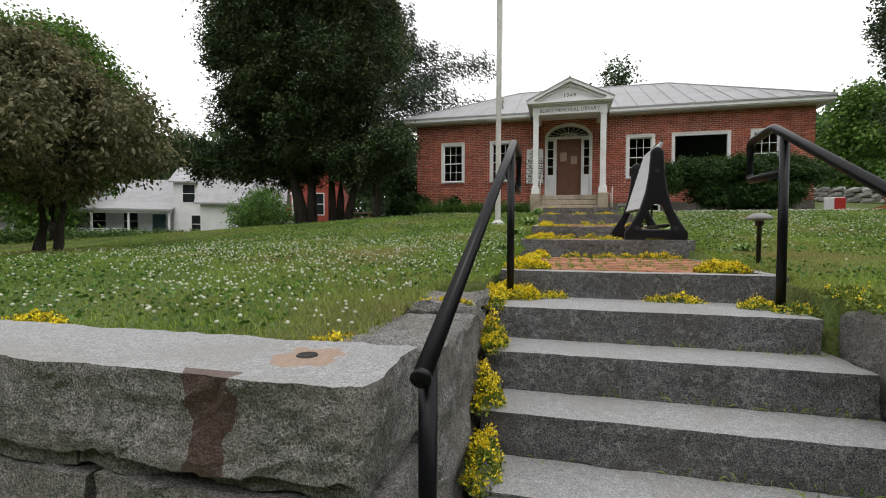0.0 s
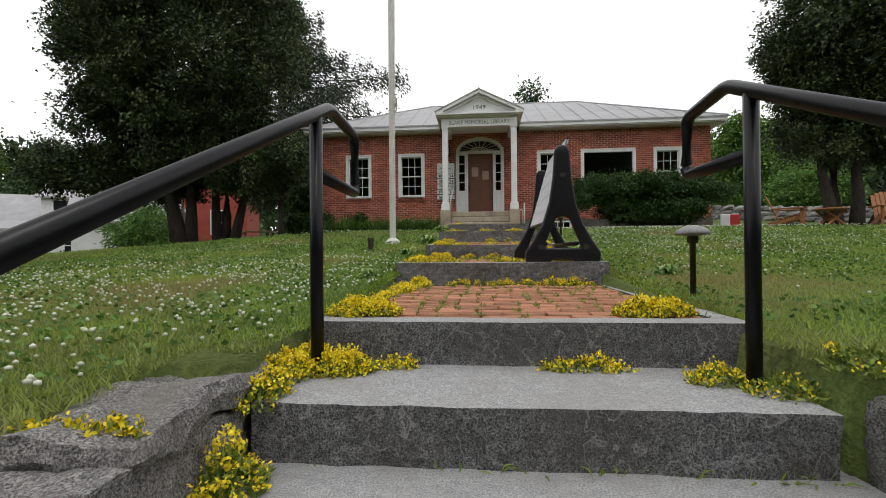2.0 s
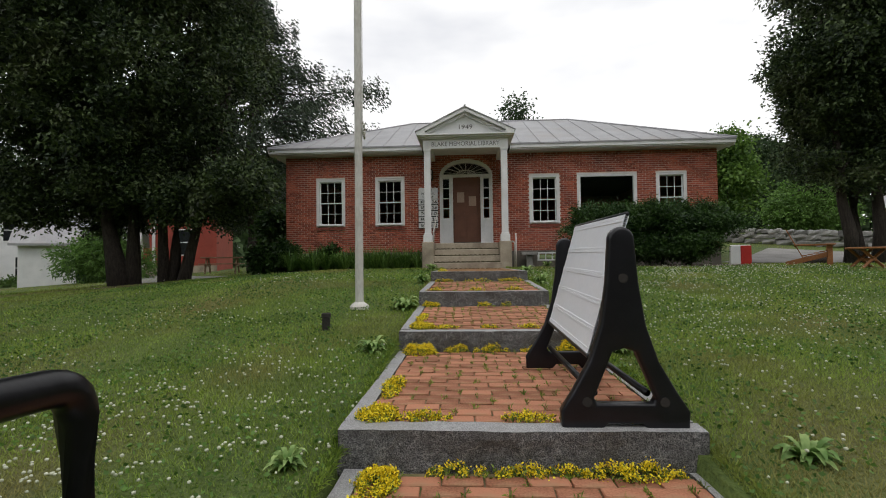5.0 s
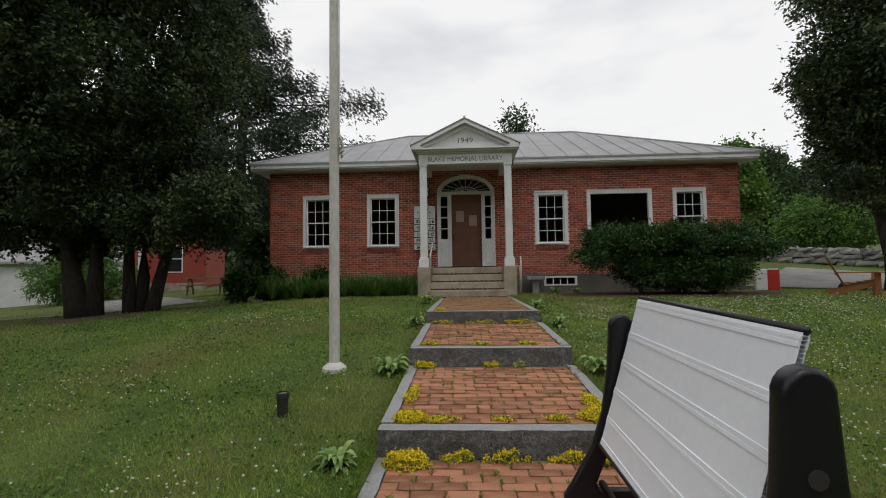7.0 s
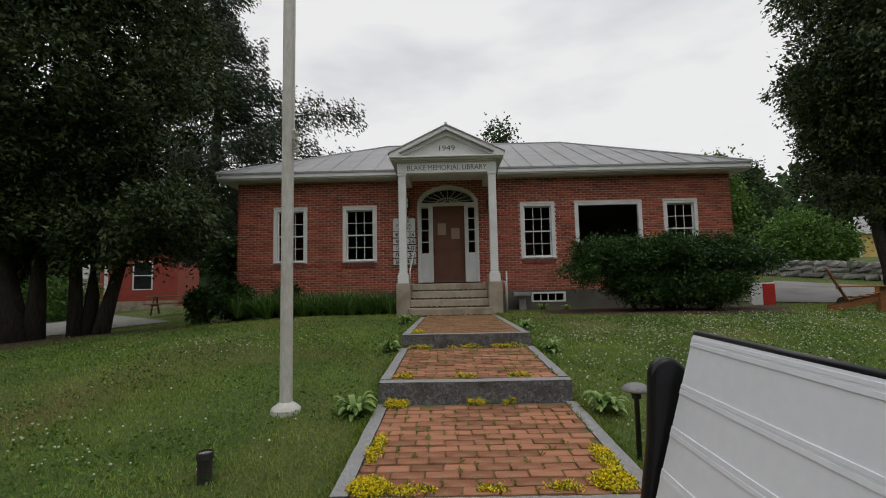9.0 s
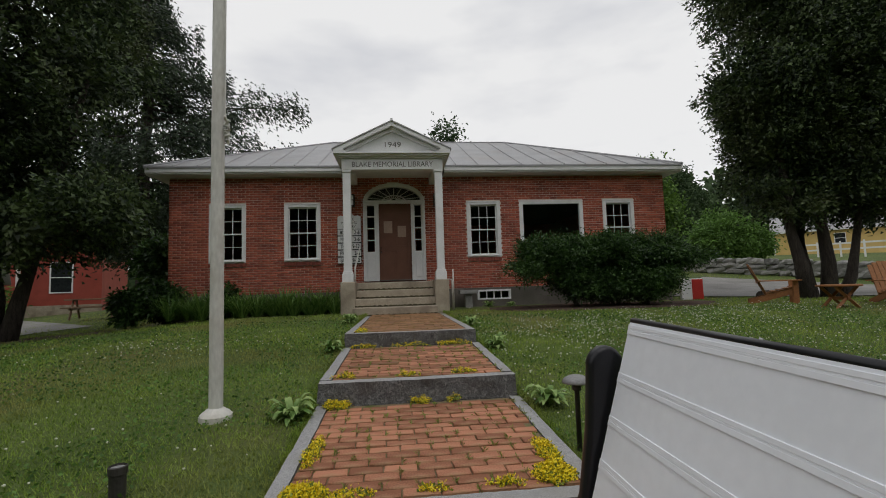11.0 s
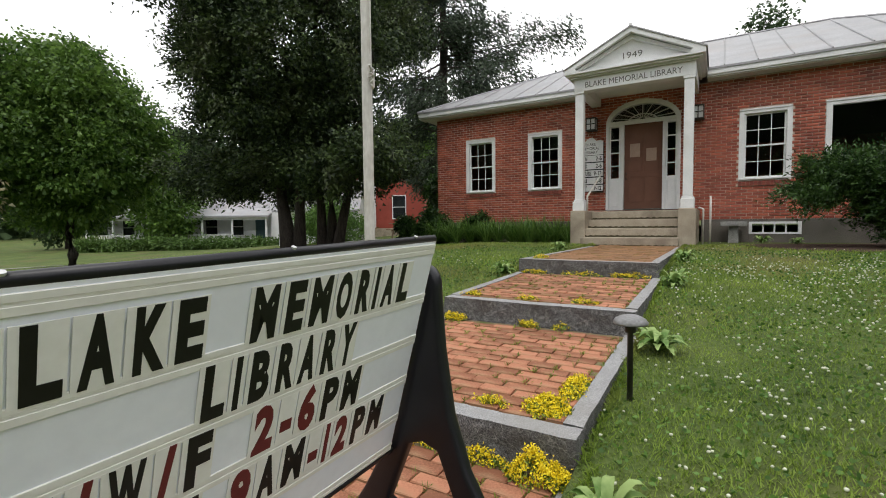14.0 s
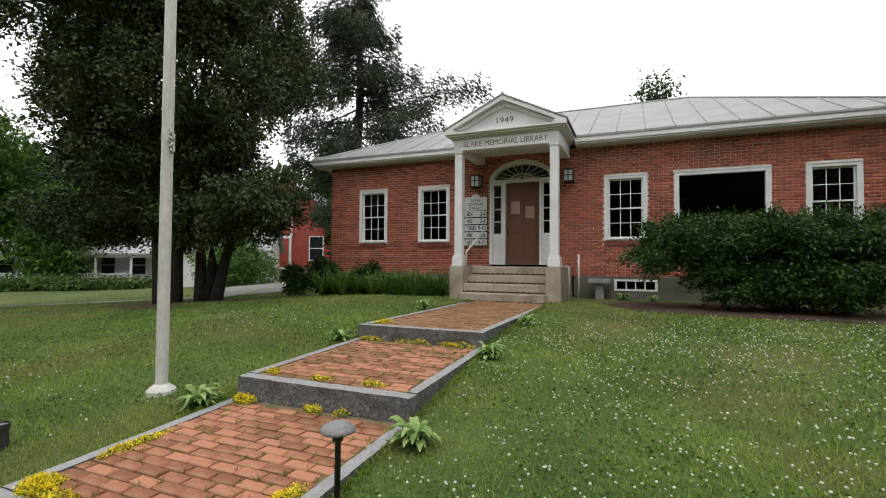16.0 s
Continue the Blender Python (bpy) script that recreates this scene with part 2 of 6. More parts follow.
def structure(name, bm, mat, label="", smooth=False):
    return solid(name, bm, mat, label, "", "structure", smooth)


def tube(bm, points, radius, sides=12, radii=None, cap=True):
    """A round pipe along points, with mitred bends."""
    pts = [Vector(p) for p in points]
    rings = []
    for i, p in enumerate(pts):
        a = (pts[i] - pts[i - 1]).normalized() if i else None
        b = (pts[i + 1] - pts[i]).normalized() if i + 1 < len(pts) else None
        d = (a + b).normalized() if a and b else (a or b)
        side = d.cross(Vector((0, 0, 1)))
        if side.length < 0.05:
            side = d.cross(Vector((1, 0, 0)))
        side.normalize()
        up = side.cross(d).normalized()
        r = radii[i] if radii else radius
        rings.append([bm.verts.new(p + (side * math.cos(k) + up * math.sin(k)) * r) for k in (2 * math.pi * j / sides for j in range(sides))])
    for q, s in zip(rings, rings[1:]):
        for j in range(sides):
            bm.faces.new((q[j], q[(j + 1) % sides], s[(j + 1) % sides], s[j]))
    if cap:
        bm.faces.new(rings[0][::-1])
        bm.faces.new(rings[-1])
    return bm


def smooth_path(points, cut=0.04, n=5):
    """Rounds the corners of a line of points."""
    pts = [Vector(p) for p in points]
    out = [pts[0]]
    for a, b, c in zip(pts, pts[1:], pts[2:]):
        p, q = b + (a - b).normalized() * cut, b + (c - b).normalized() * cut
        for k in range(n + 1):
            s = k / n
            out.append(p * (1 - s) ** 2 + b * 2 * s * (1 - s) + q * s * s)
    return out + [pts[-1]]


def prism(bm, outline, y0, y1):
    """A plate with an outline in x and z, from y0 to y1."""
    a = [bm.verts.new((x, y0, z)) for x, z in outline]
    b = [bm.verts.new((x, y1, z)) for x, z in outline]
    bm.faces.new(a)
    bm.faces.new(b[::-1])
    for i in range(len(a)):
        j = (i + 1) % len(a)
        bm.faces.new((a[j], a[i], b[i], b[j]))
    return bm


def fast_mesh(name, verts, faces, mat, smooth=False):
    """A mesh from numpy arrays; faces all with the same number of corners."""
    me = bpy.data.meshes.new(name)
    n, k = faces.shape
    me.vertices.add(len(verts))
    me.vertices.foreach_set("co", np.ascontiguousarray(verts, dtype=np.float32).ravel())
    me.loops.add(n * k)
    me.loops.foreach_set("vertex_index", faces.astype(np.int32).ravel())
    me.polygons.add(n)
    me.polygons.foreach_set("loop_start", np.arange(0, n * k, k, dtype=np.int32))
    me.polygons.foreach_set("loop_total", np.full(n, k, dtype=np.int32))
    me.update(calc_edges=True)
    me.materials.append(mat)
    if smooth:
        me.shade_smooth()
    return me


def unit(v):
    return v / np.maximum(np.linalg.norm(v, axis=-1, keepdims=True), 1e-9)


def leaves(name, at, way, length, width, mat, rng, droop=0.2, needle=False):
    """Many small pointed leaves, or needle sprays: at and way are (n, 3) arrays."""
    n = len(at)
    length = length * rng.uniform(0.65, 1.3, (n, 1))
    width = width * rng.uniform(0.7, 1.3, (n, 1))
    side = unit(np.cross(way, rng.normal(size=(n, 3))))
    if needle:
        v = np.stack([at - side * width * 0.5, at + side * width * 0.5, at + way * length - np.array([0, 0, 1.0]) * length * droop], axis=1).reshape(-1, 3)
        return fast_mesh(name, v, np.arange(3 * n).reshape(n, 3), mat)
    nrm = unit(np.cross(side, way))
    v = np.stack([at, at + way * length * 0.5 + side * width * 0.5 + nrm * length * 0.08,
                  at + way * length - np.array([0, 0, 1.0]) * length * droop,
                  at + way * length * 0.5 - side * width * 0.5 + nrm * length * 0.08], axis=1).reshape(-1, 3)
    return fast_mesh(name, v, np.arange(4 * n).reshape(n, 4), mat)


# ---- ground ----
PROFILE_Y = (-60, 1.5, 3.6, 5.9, 8.1, 10.0, 12.1, 15.0, 19.0, 30.0, 45.0, 90.0, 400.0)
PROFILE_Z = (0.86, 0.86, 1.0, 1.14, 1.32, 1.53, 1.80, 1.95, 1.97, 2.35, 2.9, 3.3, 12.0)


def ground_z(x, y):
    z = np.interp(y, PROFILE_Y, PROFILE_Z)
    east = np.clip((np.asarray(x, dtype=float) - 7) / 4, 0, 1)
    z = z + east * np.interp(y, (19.0, 22.0, 25.0, 31.0, 45.0, 60.0), (0.0, 0.0, 0.3, 0.9, 1.5, 2.2))
    left = np.clip(-np.asarray(x, dtype=float) - 3, 0, 30)
    return z - 0.06 * left * np.clip((np.asarray(y) - 1) / 8, 0.25, 1)


def sheet_z(x, y):
    z = ground_z(x, y)
    stairs = (x > -0.44) & (x < 2.18) & (y < 3.22) | (x > -0.12) & (x < 1.76) & (y < 3.5)
    path = (x > -0.10) & (x < 1.69) & (y >= 3.5) & (y < 17.3)
    z = np.where(path, z - 0.35, z)
    z = np.where((y < 1.6) | stairs, 0.0, z)
    return z


gx = np.concatenate([[-400, -200, -100, -70], np.arange(-50, -10, 2.0), np.arange(-10, -0.6, 0.35), [-0.47, -0.41, -0.14, -0.09], np.arange(0.1, 1.65, 0.25), [1.68, 1.73, 1.80, 2.15, 2.21], np.arange(2.4, 12, 0.35), np.arange(12, 50, 2.0), [70, 100, 200, 400]])
gy = np.concatenate([[-400, -100, -30, -8, -2, 0.5, 1.58, 1.62], np.arange(1.9, 3.15, 0.3), [3.19, 3.25, 3.47, 3.53], np.arange(3.8, 20, 0.35), np.arange(20, 60, 2.0), [70, 90, 150, 400]])
X, Y = np.meshgrid(gx, gy)
V = np.stack([X, Y, sheet_z(X, Y)], -1).reshape(-1, 3)
idx = np.arange(len(gx) * len(gy)).reshape(len(gy), len(gx))
F = np.stack([idx[:-1, :-1], idx[:-1, 1:], idx[1:, 1:], idx[1:, :-1]], -1).reshape(-1, 4)
tagged(new("ground", fast_mesh("ground", V, F, M_GRASS_GROUND)), "mown green lawn on a gentle slope", "lawn", kind="structure")

# ---- library: walls, roof ----
FX0, FX1, FY, FZ0, FZ1 = -5.52, 8.66, 18.8, 2.5, 5.74
OPEN = [(-4.48, -3.50, 3.37, 5.0), (-2.48, -1.49, 3.37, 5.0), (2.63, 3.62, 3.37, 5.0), (4.19, 6.11, 3.37, 5.0), (6.72, 7.69, 3.37, 5.0),
        (-0.32, 1.43, 2.5, 5.0), (-0.34, 1.45, 5.0, 5.57)]
DX = 0.555


def fan_half(z, rx=0.875, rz=0.555):
    """Half the width of the arched opening above the door at height z."""
    k = (z - 5.0) / rz
    return rx * math.sqrt(max(0.0, 1 - k * k))


xs = sorted({FX0, FX1, *[o[0] for o in OPEN], *[o[1] for o in OPEN]})
zs = sorted({FZ0, FZ1, *[o[2] for o in OPEN], *[o[3] for o in OPEN]})
bm = bmesh.new()
for x0, x1 in zip(xs, xs[1:]):
    for z0, z1 in zip(zs, zs[1:]):
        if not any(o[0] <= x0 and x1 <= o[1] and o[2] <= z0 and z1 <= o[3] for o in OPEN):
            box(bm, x0, x1, FY + 0.008, FY + 0.3, z0, z1)
for s in (-1, 1):
    arc = [(DX + s * fan_half(5.0 + 0.555 * math.sin(a)), 5.0 + 0.555 * math.sin(a)) for a in np.linspace(0, math.pi / 2, 10)]
    prism(bm, arc + [(DX, 5.57), (DX + s * 0.895, 5.57), (DX + s * 0.895, 5.0)], FY + 0.008, FY + 0.3)
wall_south = structure("wall_south", bm, M_MORTAR, "red brick front wall with pale mortar joints")
structure("wall_west", boxes((FX0, FX0 + 0.3, FY + 0.3, 28.0, FZ0, FZ1)), M_BRICK, "red brick side wall")
structure("wall_east", boxes((FX1 - 0.3, FX1, FY + 0.3, 28.0, FZ0, FZ1)), M_BRICK, "red brick side wall")
structure("wall_north", boxes((FX0, FX1, 28.0, 28.3, FZ0, FZ1)), M_BRICK, "red brick rear wall")
structure("foundation", boxes((FX0 - 0.03, -0.75, FY - 0.04, FY + 0.3, 1.5, 2.5), (1.9, 2.86, FY - 0.04, FY + 0.3, 1.5, 2.5), (3.83, FX1 + 0.03, FY - 0.04, FY + 0.3, 1.5, 2.5),
          (2.86, 3.83, FY - 0.04, FY + 0.3, 1.5, 2.16), (2.86, 3.83, FY - 0.04, FY + 0.3, 2.44, 2.5), soft=0.006), M_FOUND, "dark weathered concrete foundation")
# near-black floor and ceiling paint in the room's lack of light
structure("floor", boxes((FX0 + 0.3, FX1 - 0.3, FY + 0.3, 28.0, 2.6, 2.75)), M_DARK, "library floor coloured near-black for the dim room")
structure("ceiling", boxes((FX0 + 0.3, FX1 - 0.3, FY + 0.3, 28.0, 5.5, 5.6)), M_DARK, "library ceiling coloured near-black for the dim room")

# hip roof
EX0, EX1, EY0, EY1, EZ, RZ, RX0, RX1, RY = -5.98, 9.06, 18.36, 27.66, 5.96, 8.06, -1.68, 4.88, 23.0
library_roof = thing("library_roof", (0, 0, 0), "grey standing-seam metal hip roof on the library", "roof")
library_roof["kind"] = "structure"
bm = bmesh.new()
v = [bm.verts.new(p) for p in ((EX0, EY0, EZ), (EX1, EY0, EZ), (EX1, EY1, EZ), (EX0, EY1, EZ), (RX0, RY, RZ), (RX1, RY, RZ))]
w = [bm.verts.new(q.co - Vector((0, 0, 0.05))) for q in v]
for f in ((0, 1, 5, 4), (1, 2, 5), (2, 3, 4, 5), (3, 0, 4)):
    bm.faces.new([v[i] for i in f])
    bm.faces.new([w[i] for i in f][::-1])
for i in range(4):
    j = (i + 1) % 4
    bm.faces.new((v[j], v[i], w[i], w[j]))
part("roof_sheet", bm, M_ROOF, library_roof)
slope_h = math.hypot(RY - EY0, RZ - EZ)
seam_n = 0
for x in np.arange(2.94 - 0.63 * 14, EX1 - 0.1, 0.63):
    t = min(1.0, (x - EX0) / (RX0 - EX0), (EX1 - x) / (EX1 - RX1))
    if t <= 0.05:
        continue
    bm = bmesh.new()
    a = Vector((x, EY0, EZ))
    b = Vector((x, EY0 + (RY - EY0) * t, EZ + (RZ - EZ) * t))
    tube(bm, (a + Vector((0, 0, 0.012)), b + Vector((0, 0, 0.012))), 0.017, 4)
    part("seam", bm, M_ROOF, library_roof)
for a, b in (((EX0, EY0, EZ), (RX0, RY, RZ)), ((EX1, EY0, EZ), (RX1, RY, RZ)), ((RX0, RY, RZ), (RX1, RY, RZ))):
    bm = bmesh.new()
    tube(bm, (Vector(a) + Vector((0, 0, 0.01)), Vector(b) + Vector((0, 0, 0.01))), 0.035, 6)
    part("ridge_cap", bm, M_ROOF, library_roof)
for i, s in ((0, -1), (1, 1)):
    x0, x1 = (EX0 + 0.02, -0.86) if s < 0 else (1.98, EX1 - 0.02)
    part("fascia", boxes((x0, x1, EY0 + 0.02, EY0 + 0.06, 5.80, 5.915), (x0, x1, EY0 + 0.05, EY0 + 0.10, 5.765, 5.80), soft=0.006), M_WHITE, library_roof, "white painted fascia board")
    part("soffit", boxes((x0, x1, EY0 + 0.10, FY, 5.745, 5.765)), M_WHITE, library_roof, "white painted soffit")
part("side_soffit", boxes((EX0 + 0.02, FX0, EY0 + 0.1, EY1, 5.77, 5.90), (FX1, EX1 - 0.02, EY0 + 0.1, EY1, 5.77, 5.90)), M_WHITE, library_roof)


# ---- windows ----
def sash_window(x0, x1, z0, z1, name):
    w = thing(name, ((x0 + x1) / 2, FY, z0), "white double-hung window with six panes over six", "window")
    w["kind"] = "structure"
    hw, h = (x1 - x0) / 2, z1 - z0
    c = 0.105
    part("window_frame", boxes((-hw, -hw + c, -0.02, 0.10, 0, h), (hw - c, hw, -0.02, 0.10, 0, h), (-hw + c, hw - c, -0.02, 0.10, h - c, h), (-hw + c, hw - c, -0.02, 0.10, 0, 0.075), soft=0.005), M_WHITE, w)
    part("drip_cap", boxes((-hw, hw, -0.035, -0.02, h - 0.035, h), soft=0.004), M_WHITE, w)
    part("window_sill", boxes((-hw + 0.03, hw - 0.03, -0.06, 0.02, 0.03, 0.07), soft=0.006), M_WHITE, w)
    iw, mid = hw - c, 0.075 + (h - c - 0.075) / 2
    for k, (b0, b1, yy) in enumerate(((mid - 0.015, h - c, 0.05), (0.075, mid + 0.02, 0.08))):
        s = 0.035
        bars = [(-iw, -iw + s, yy, yy + 0.03, b0, b1), (iw - s, iw, yy, yy + 0.03, b0, b1), (-iw + s, iw - s, yy, yy + 0.03, b1 - s, b1), (-iw + s, iw - s, yy, yy + 0.03, b0, b0 + s)]
        part("sash", boxes(*bars, soft=0.003), M_WHITE, w)
        g = (2 * iw - 2 * s) / 3
        m = 0.016
        for i in (1, 2):
            xx = -iw + s + g * i
            part("muntin", boxes((xx - m / 2, xx + m / 2, yy + 0.002, yy + 0.026, b0 + s, b1 - s)), M_WHITE, w)
        zz = (b0 + b1) / 2
        part("muntin", boxes((-iw + s, iw - s, yy + 0.004, yy + 0.024, zz - m / 2, zz + m / 2)), M_WHITE, w)
        for i in range(3):
            for j in range(2):
                xa = -iw + s + g * i
                za, zb = (b0 + s, zz) if j == 0 else (zz, b1 - s)
                p = part("pane", boxes((xa + m / 2, xa + g - m / 2, yy + 0.010, yy + 0.016, za + m / 2, zb - m / 2)), M_GLASS, w)
                p.visible_shadow = False
    return w


for i, k in enumerate((0, 1, 2, 4)):
    sash_window(*OPEN[k], f"window_{i + 1}")
x0, x1, z0, z1 = OPEN[3]
pic = thing("window_5", ((x0 + x1) / 2, FY, z0), "wide white-framed picture window with dark glass", "window")
pic["kind"] = "structure"
hw, h, c = (x1 - x0) / 2, z1 - z0, 0.11
part("window_frame", boxes((-hw, -hw + c, -0.02, 0.1, 0, h), (hw - c, hw, -0.02, 0.1, 0, h), (-hw + c, hw - c, -0.02, 0.1, h - c, h), (-hw + c, hw - c, -0.02, 0.1, 0, 0.08), soft=0.005), M_WHITE, pic)
part("drip_cap", boxes((-hw, hw, -0.035, -0.02, h - 0.035, h), soft=0.004), M_WHITE, pic)
part("pane", boxes((-hw + c, hw - c, 0.05, 0.058, 0.08, h - c)), M_GLASS, pic).visible_shadow = False
bw = thing("window_6", (3.345, FY, 2.16), "white basement window with three panes", "window")
bw["kind"] = "structure"
part("window_frame", boxes((-0.485, -0.425, -0.05, 0.05, 0, 0.28), (0.425, 0.485, -0.05, 0.05, 0, 0.28), (-0.425, 0.425, -0.05, 0.05, 0.23, 0.28), (-0.425, 0.425, -0.05, 0.05, 0, 0.04)), M_WHITE, bw)
for xx in (-0.21, 0.0, 0.21):
    part("muntin", boxes((xx - 0.015, xx + 0.015, -0.01, 0.03, 0.04, 0.23)), M_WHITE, bw)
part("pane", boxes((-0.425, 0.425, 0.03, 0.036, 0.04, 0.23)), M_GLASS, bw)

# ---- entrance ----
door = thing("door_1", (DX, FY, 2.77), "brown panelled entrance door with white sidelights and a fanlight", "door")
door["kind"] = "structure"
leaf = part("door_leaf", boxes((-0.435, 0.475, 0.10, 0.145, 0.02, 2.2), soft=0.004), M_DOOR, door, "closed brown-painted door")
for x0, x1, z0, z1 in ((-0.34, 0.0, 0.2, 0.86), (0.04, 0.38, 0.2, 0.86), (-0.34, 0.0, 0.98, 1.95), (0.04, 0.38, 0.98, 1.95)):
    part("panel_moulding", boxes((x0, x1, 0.092, 0.10, z0, z0 + 0.02), (x0, x1, 0.092, 0.10, z1 - 0.02, z1), (x0, x0 + 0.02, 0.092, 0.10, z0 + 0.02, z1 - 0.02), (x1 - 0.02, x1, 0.092, 0.10, z0 + 0.02, z1 - 0.02), soft=0.003), M_DOOR, leaf)
M_PAPER = material("notice_paper", (0.36, 0.25, 0.19), (0.44, 0.32, 0.25), 0.8, 4, 30, 0)
part("notice", boxes((-0.30, -0.06, 0.085, 0.09, 1.36, 1.70)), M_PAPER, leaf, "faded paper notice")
part("notice", boxes((0.09, 0.33, 0.085, 0.09, 1.24, 1.56)), M_PAPER, leaf, "faded paper notice")
bm = bmesh.new()
tube(bm, ((-0.385, 0.10, 0.95), (-0.385, 0.05, 0.95), (-0.385, 0.045, 0.82), (-0.385, 0.10, 0.80)), 0.012, 8)
part("door_handle", bm, M_BLACK, leaf)
part("door_frame", boxes((-0.875, -0.80, -0.03, 0.2, 0, 2.23), (-0.52, -0.435, -0.03, 0.2, 0, 2.23), (0.475, 0.545, -0.03, 0.2, 0, 2.23), (0.80, 0.875, -0.03, 0.2, 0, 2.23),
     (-0.80, -0.52, -0.02, 0.2, 2.16, 2.23), (-0.435, 0.475, -0.02, 0.2, 2.2, 2.25), (0.545, 0.80, -0.02, 0.2, 2.16, 2.23), soft=0.005), M_WHITE, door)
part("threshold", boxes((-0.435, 0.475, -0.05, 0.2, 0, 0.03), soft=0.004), M_FOUND, door)
for x0, x1 in ((-0.80, -0.52), (0.545, 0.80)):
    side = part("sidelight", boxes((x0, x1, 0.02, 0.08, 0, 0.82), (x0, x0 + 0.04, 0.02, 0.06, 0.82, 2.16), (x1 - 0.04, x1, 0.02, 0.06, 0.82, 2.16), soft=0.004), M_WHITE, door)
    for k in range(5):
        zz = 0.82 + 1.34 * k / 4
        part("muntin", boxes((x0 + 0.04, x1 - 0.04, 0.03, 0.05, zz - 0.014, zz + 0.014)), M_WHITE, side)
    part("pane", boxes((x0 + 0.04, x1 - 0.04, 0.05, 0.055, 0.84, 2.15)), M_GLASS, side)
    part("raised_panel", boxes((x0 + 0.05, x1 - 0.05, 0.005, 0.02, 0.1, 0.72), soft=0.006), M_WHITE, side)
fan = part("fanlight_frame", bmesh.new(), M_WHITE, door)
bm = bmesh.new()
for r0, r1, h0, h1, ya, yb in ((0.765, 0.875, 0.445, 0.555, -0.035, 0.15), (0.33, 0.36, 0.19, 0.215, 0.04, 0.07)):
    ring = [[(r * math.cos(a), y, 2.23 + hh * math.sin(a)) for r, hh, y in ((r0, h0, ya), (r1, h1, ya), (r1, h1, yb), (r0, h0, yb))] for a in np.linspace(0, math.pi, 33)]
    vs = [[bm.verts.new(p) for p in q] for q in ring]
    for a, b in zip(vs, vs[1:]):
        for i in range(4):
            bm.faces.new((a[i], a[(i + 1) % 4], b[(i + 1) % 4], b[i]))
    bm.faces.new(vs[0])
    bm.faces.new(vs[-1][::-1])
box(bm, -0.875, 0.875, -0.04, 0.15, 2.23, 2.285)
fan.data = mesh_of("fanlight_frame", bm, M_WHITE)
for k in range(1, 10):
    a = math.pi * k / 10
    bm = bmesh.new()
    tube(bm, ((0.07 * math.cos(a), 0.055, 2.29 + 0.05 * math.sin(a)), (0.77 * math.cos(a), 0.055, 2.23 + 0.45 * math.sin(a))), 0.011, 5)
    part("radial_muntin", bm, M_WHITE, door)
bm = prism(bmesh.new(), [(0.77 * math.cos(a), 2.23 + 0.45 * math.sin(a)) for a in np.linspace(0, math.pi, 24)], 0.075, 0.08)
part("fanlight_pane", bm, M_GLASS, door)

# ---- porch ----
porch = thing("porch", (DX, 17.05, 1.95), "white pedimented porch with two square columns on concrete piers", "porch")
porch["kind"] = "structure"
for s in (-1, 1):
    cx = s * 1.135
    part("pier", boxes((cx - 0.17, cx + 0.17, -0.10, 1.75, -0.3, 0.79), soft=0.015), M_CONC, porch, "weathered concrete pier")
    col = part("column", boxes((cx - 0.095, cx + 0.095, 0.02, 0.21, 1.05, 3.49), soft=0.008), M_WHITE, porch, "square white column with peeling paint")
    part("column_base", boxes((cx - 0.135, cx + 0.135, -0.03, 0.25, 0.79, 1.0), (cx - 0.115, cx + 0.115, 0.0, 0.23, 1.0, 1.05), soft=0.008), M_WHITE, col)
    part("capital", boxes((cx - 0.115, cx + 0.115, 0.0, 0.23, 3.49, 3.55), soft=0.006), M_WHITE, col)
part("entablature", boxes((-1.25, 1.25, 0.0, 0.24, 3.55, 3.83), (-1.25, -1.01, 0.24, 1.75, 3.55, 3.83), (1.01, 1.25, 0.24, 1.75, 3.55, 3.83), soft=0.006), M_WHITE, porch)
part("porch_ceiling", boxes((-1.01, 1.01, 0.24, 1.75, 3.75, 3.79)), M_WHITE, porch)
part("cornice", boxes((-1.31, 1.31, -0.06, 1.6, 3.83, 3.87), (-1.38, 1.38, -0.13, 1.6, 3.87, 3.91), (-1.43, 1.43, -0.18, 1.6, 3.91, 3.95), soft=0.005), M_WHITE, porch)
bm = prism(bmesh.new(), [(-1.3, 3.95), (1.3, 3.95), (0, 4.60)], 0.02, 1.7)
part("tympanum", bm, M_WHITE, porch)
for s in (-1, 1):
    bm = bmesh.new()
    prism(bm, [(s * 1.43, 3.95), (s * 1.43, 4.02), (0, 4.71), (0, 4.61), (s * 1.20, 4.035), (s * 1.12, 3.952)], -0.18, -0.06)
    prism(bm, [(s * 1.20, 3.951), (s * 1.24, 4.0), (0, 4.60), (0, 4.51)], -0.06, 0.03)
    part("raking_cornice", bm, M_WHITE, porch)
    bm = prism(bmesh.new(), [(s * 1.46, 4.01), (s * 1.46, 4.035), (0, 4.745), (0, 4.712)], -0.2, 3.6)
    part("porch_roof", bm, M_ROOF, porch, "grey metal porch roof")
bm = bmesh.new()
part("finial", boxes((-0.03, 0.03, -0.2, -0.05, 4.73, 4.79), soft=0.008), M_WHITE, porch)
FONT_SIZE_FIX = 1.0


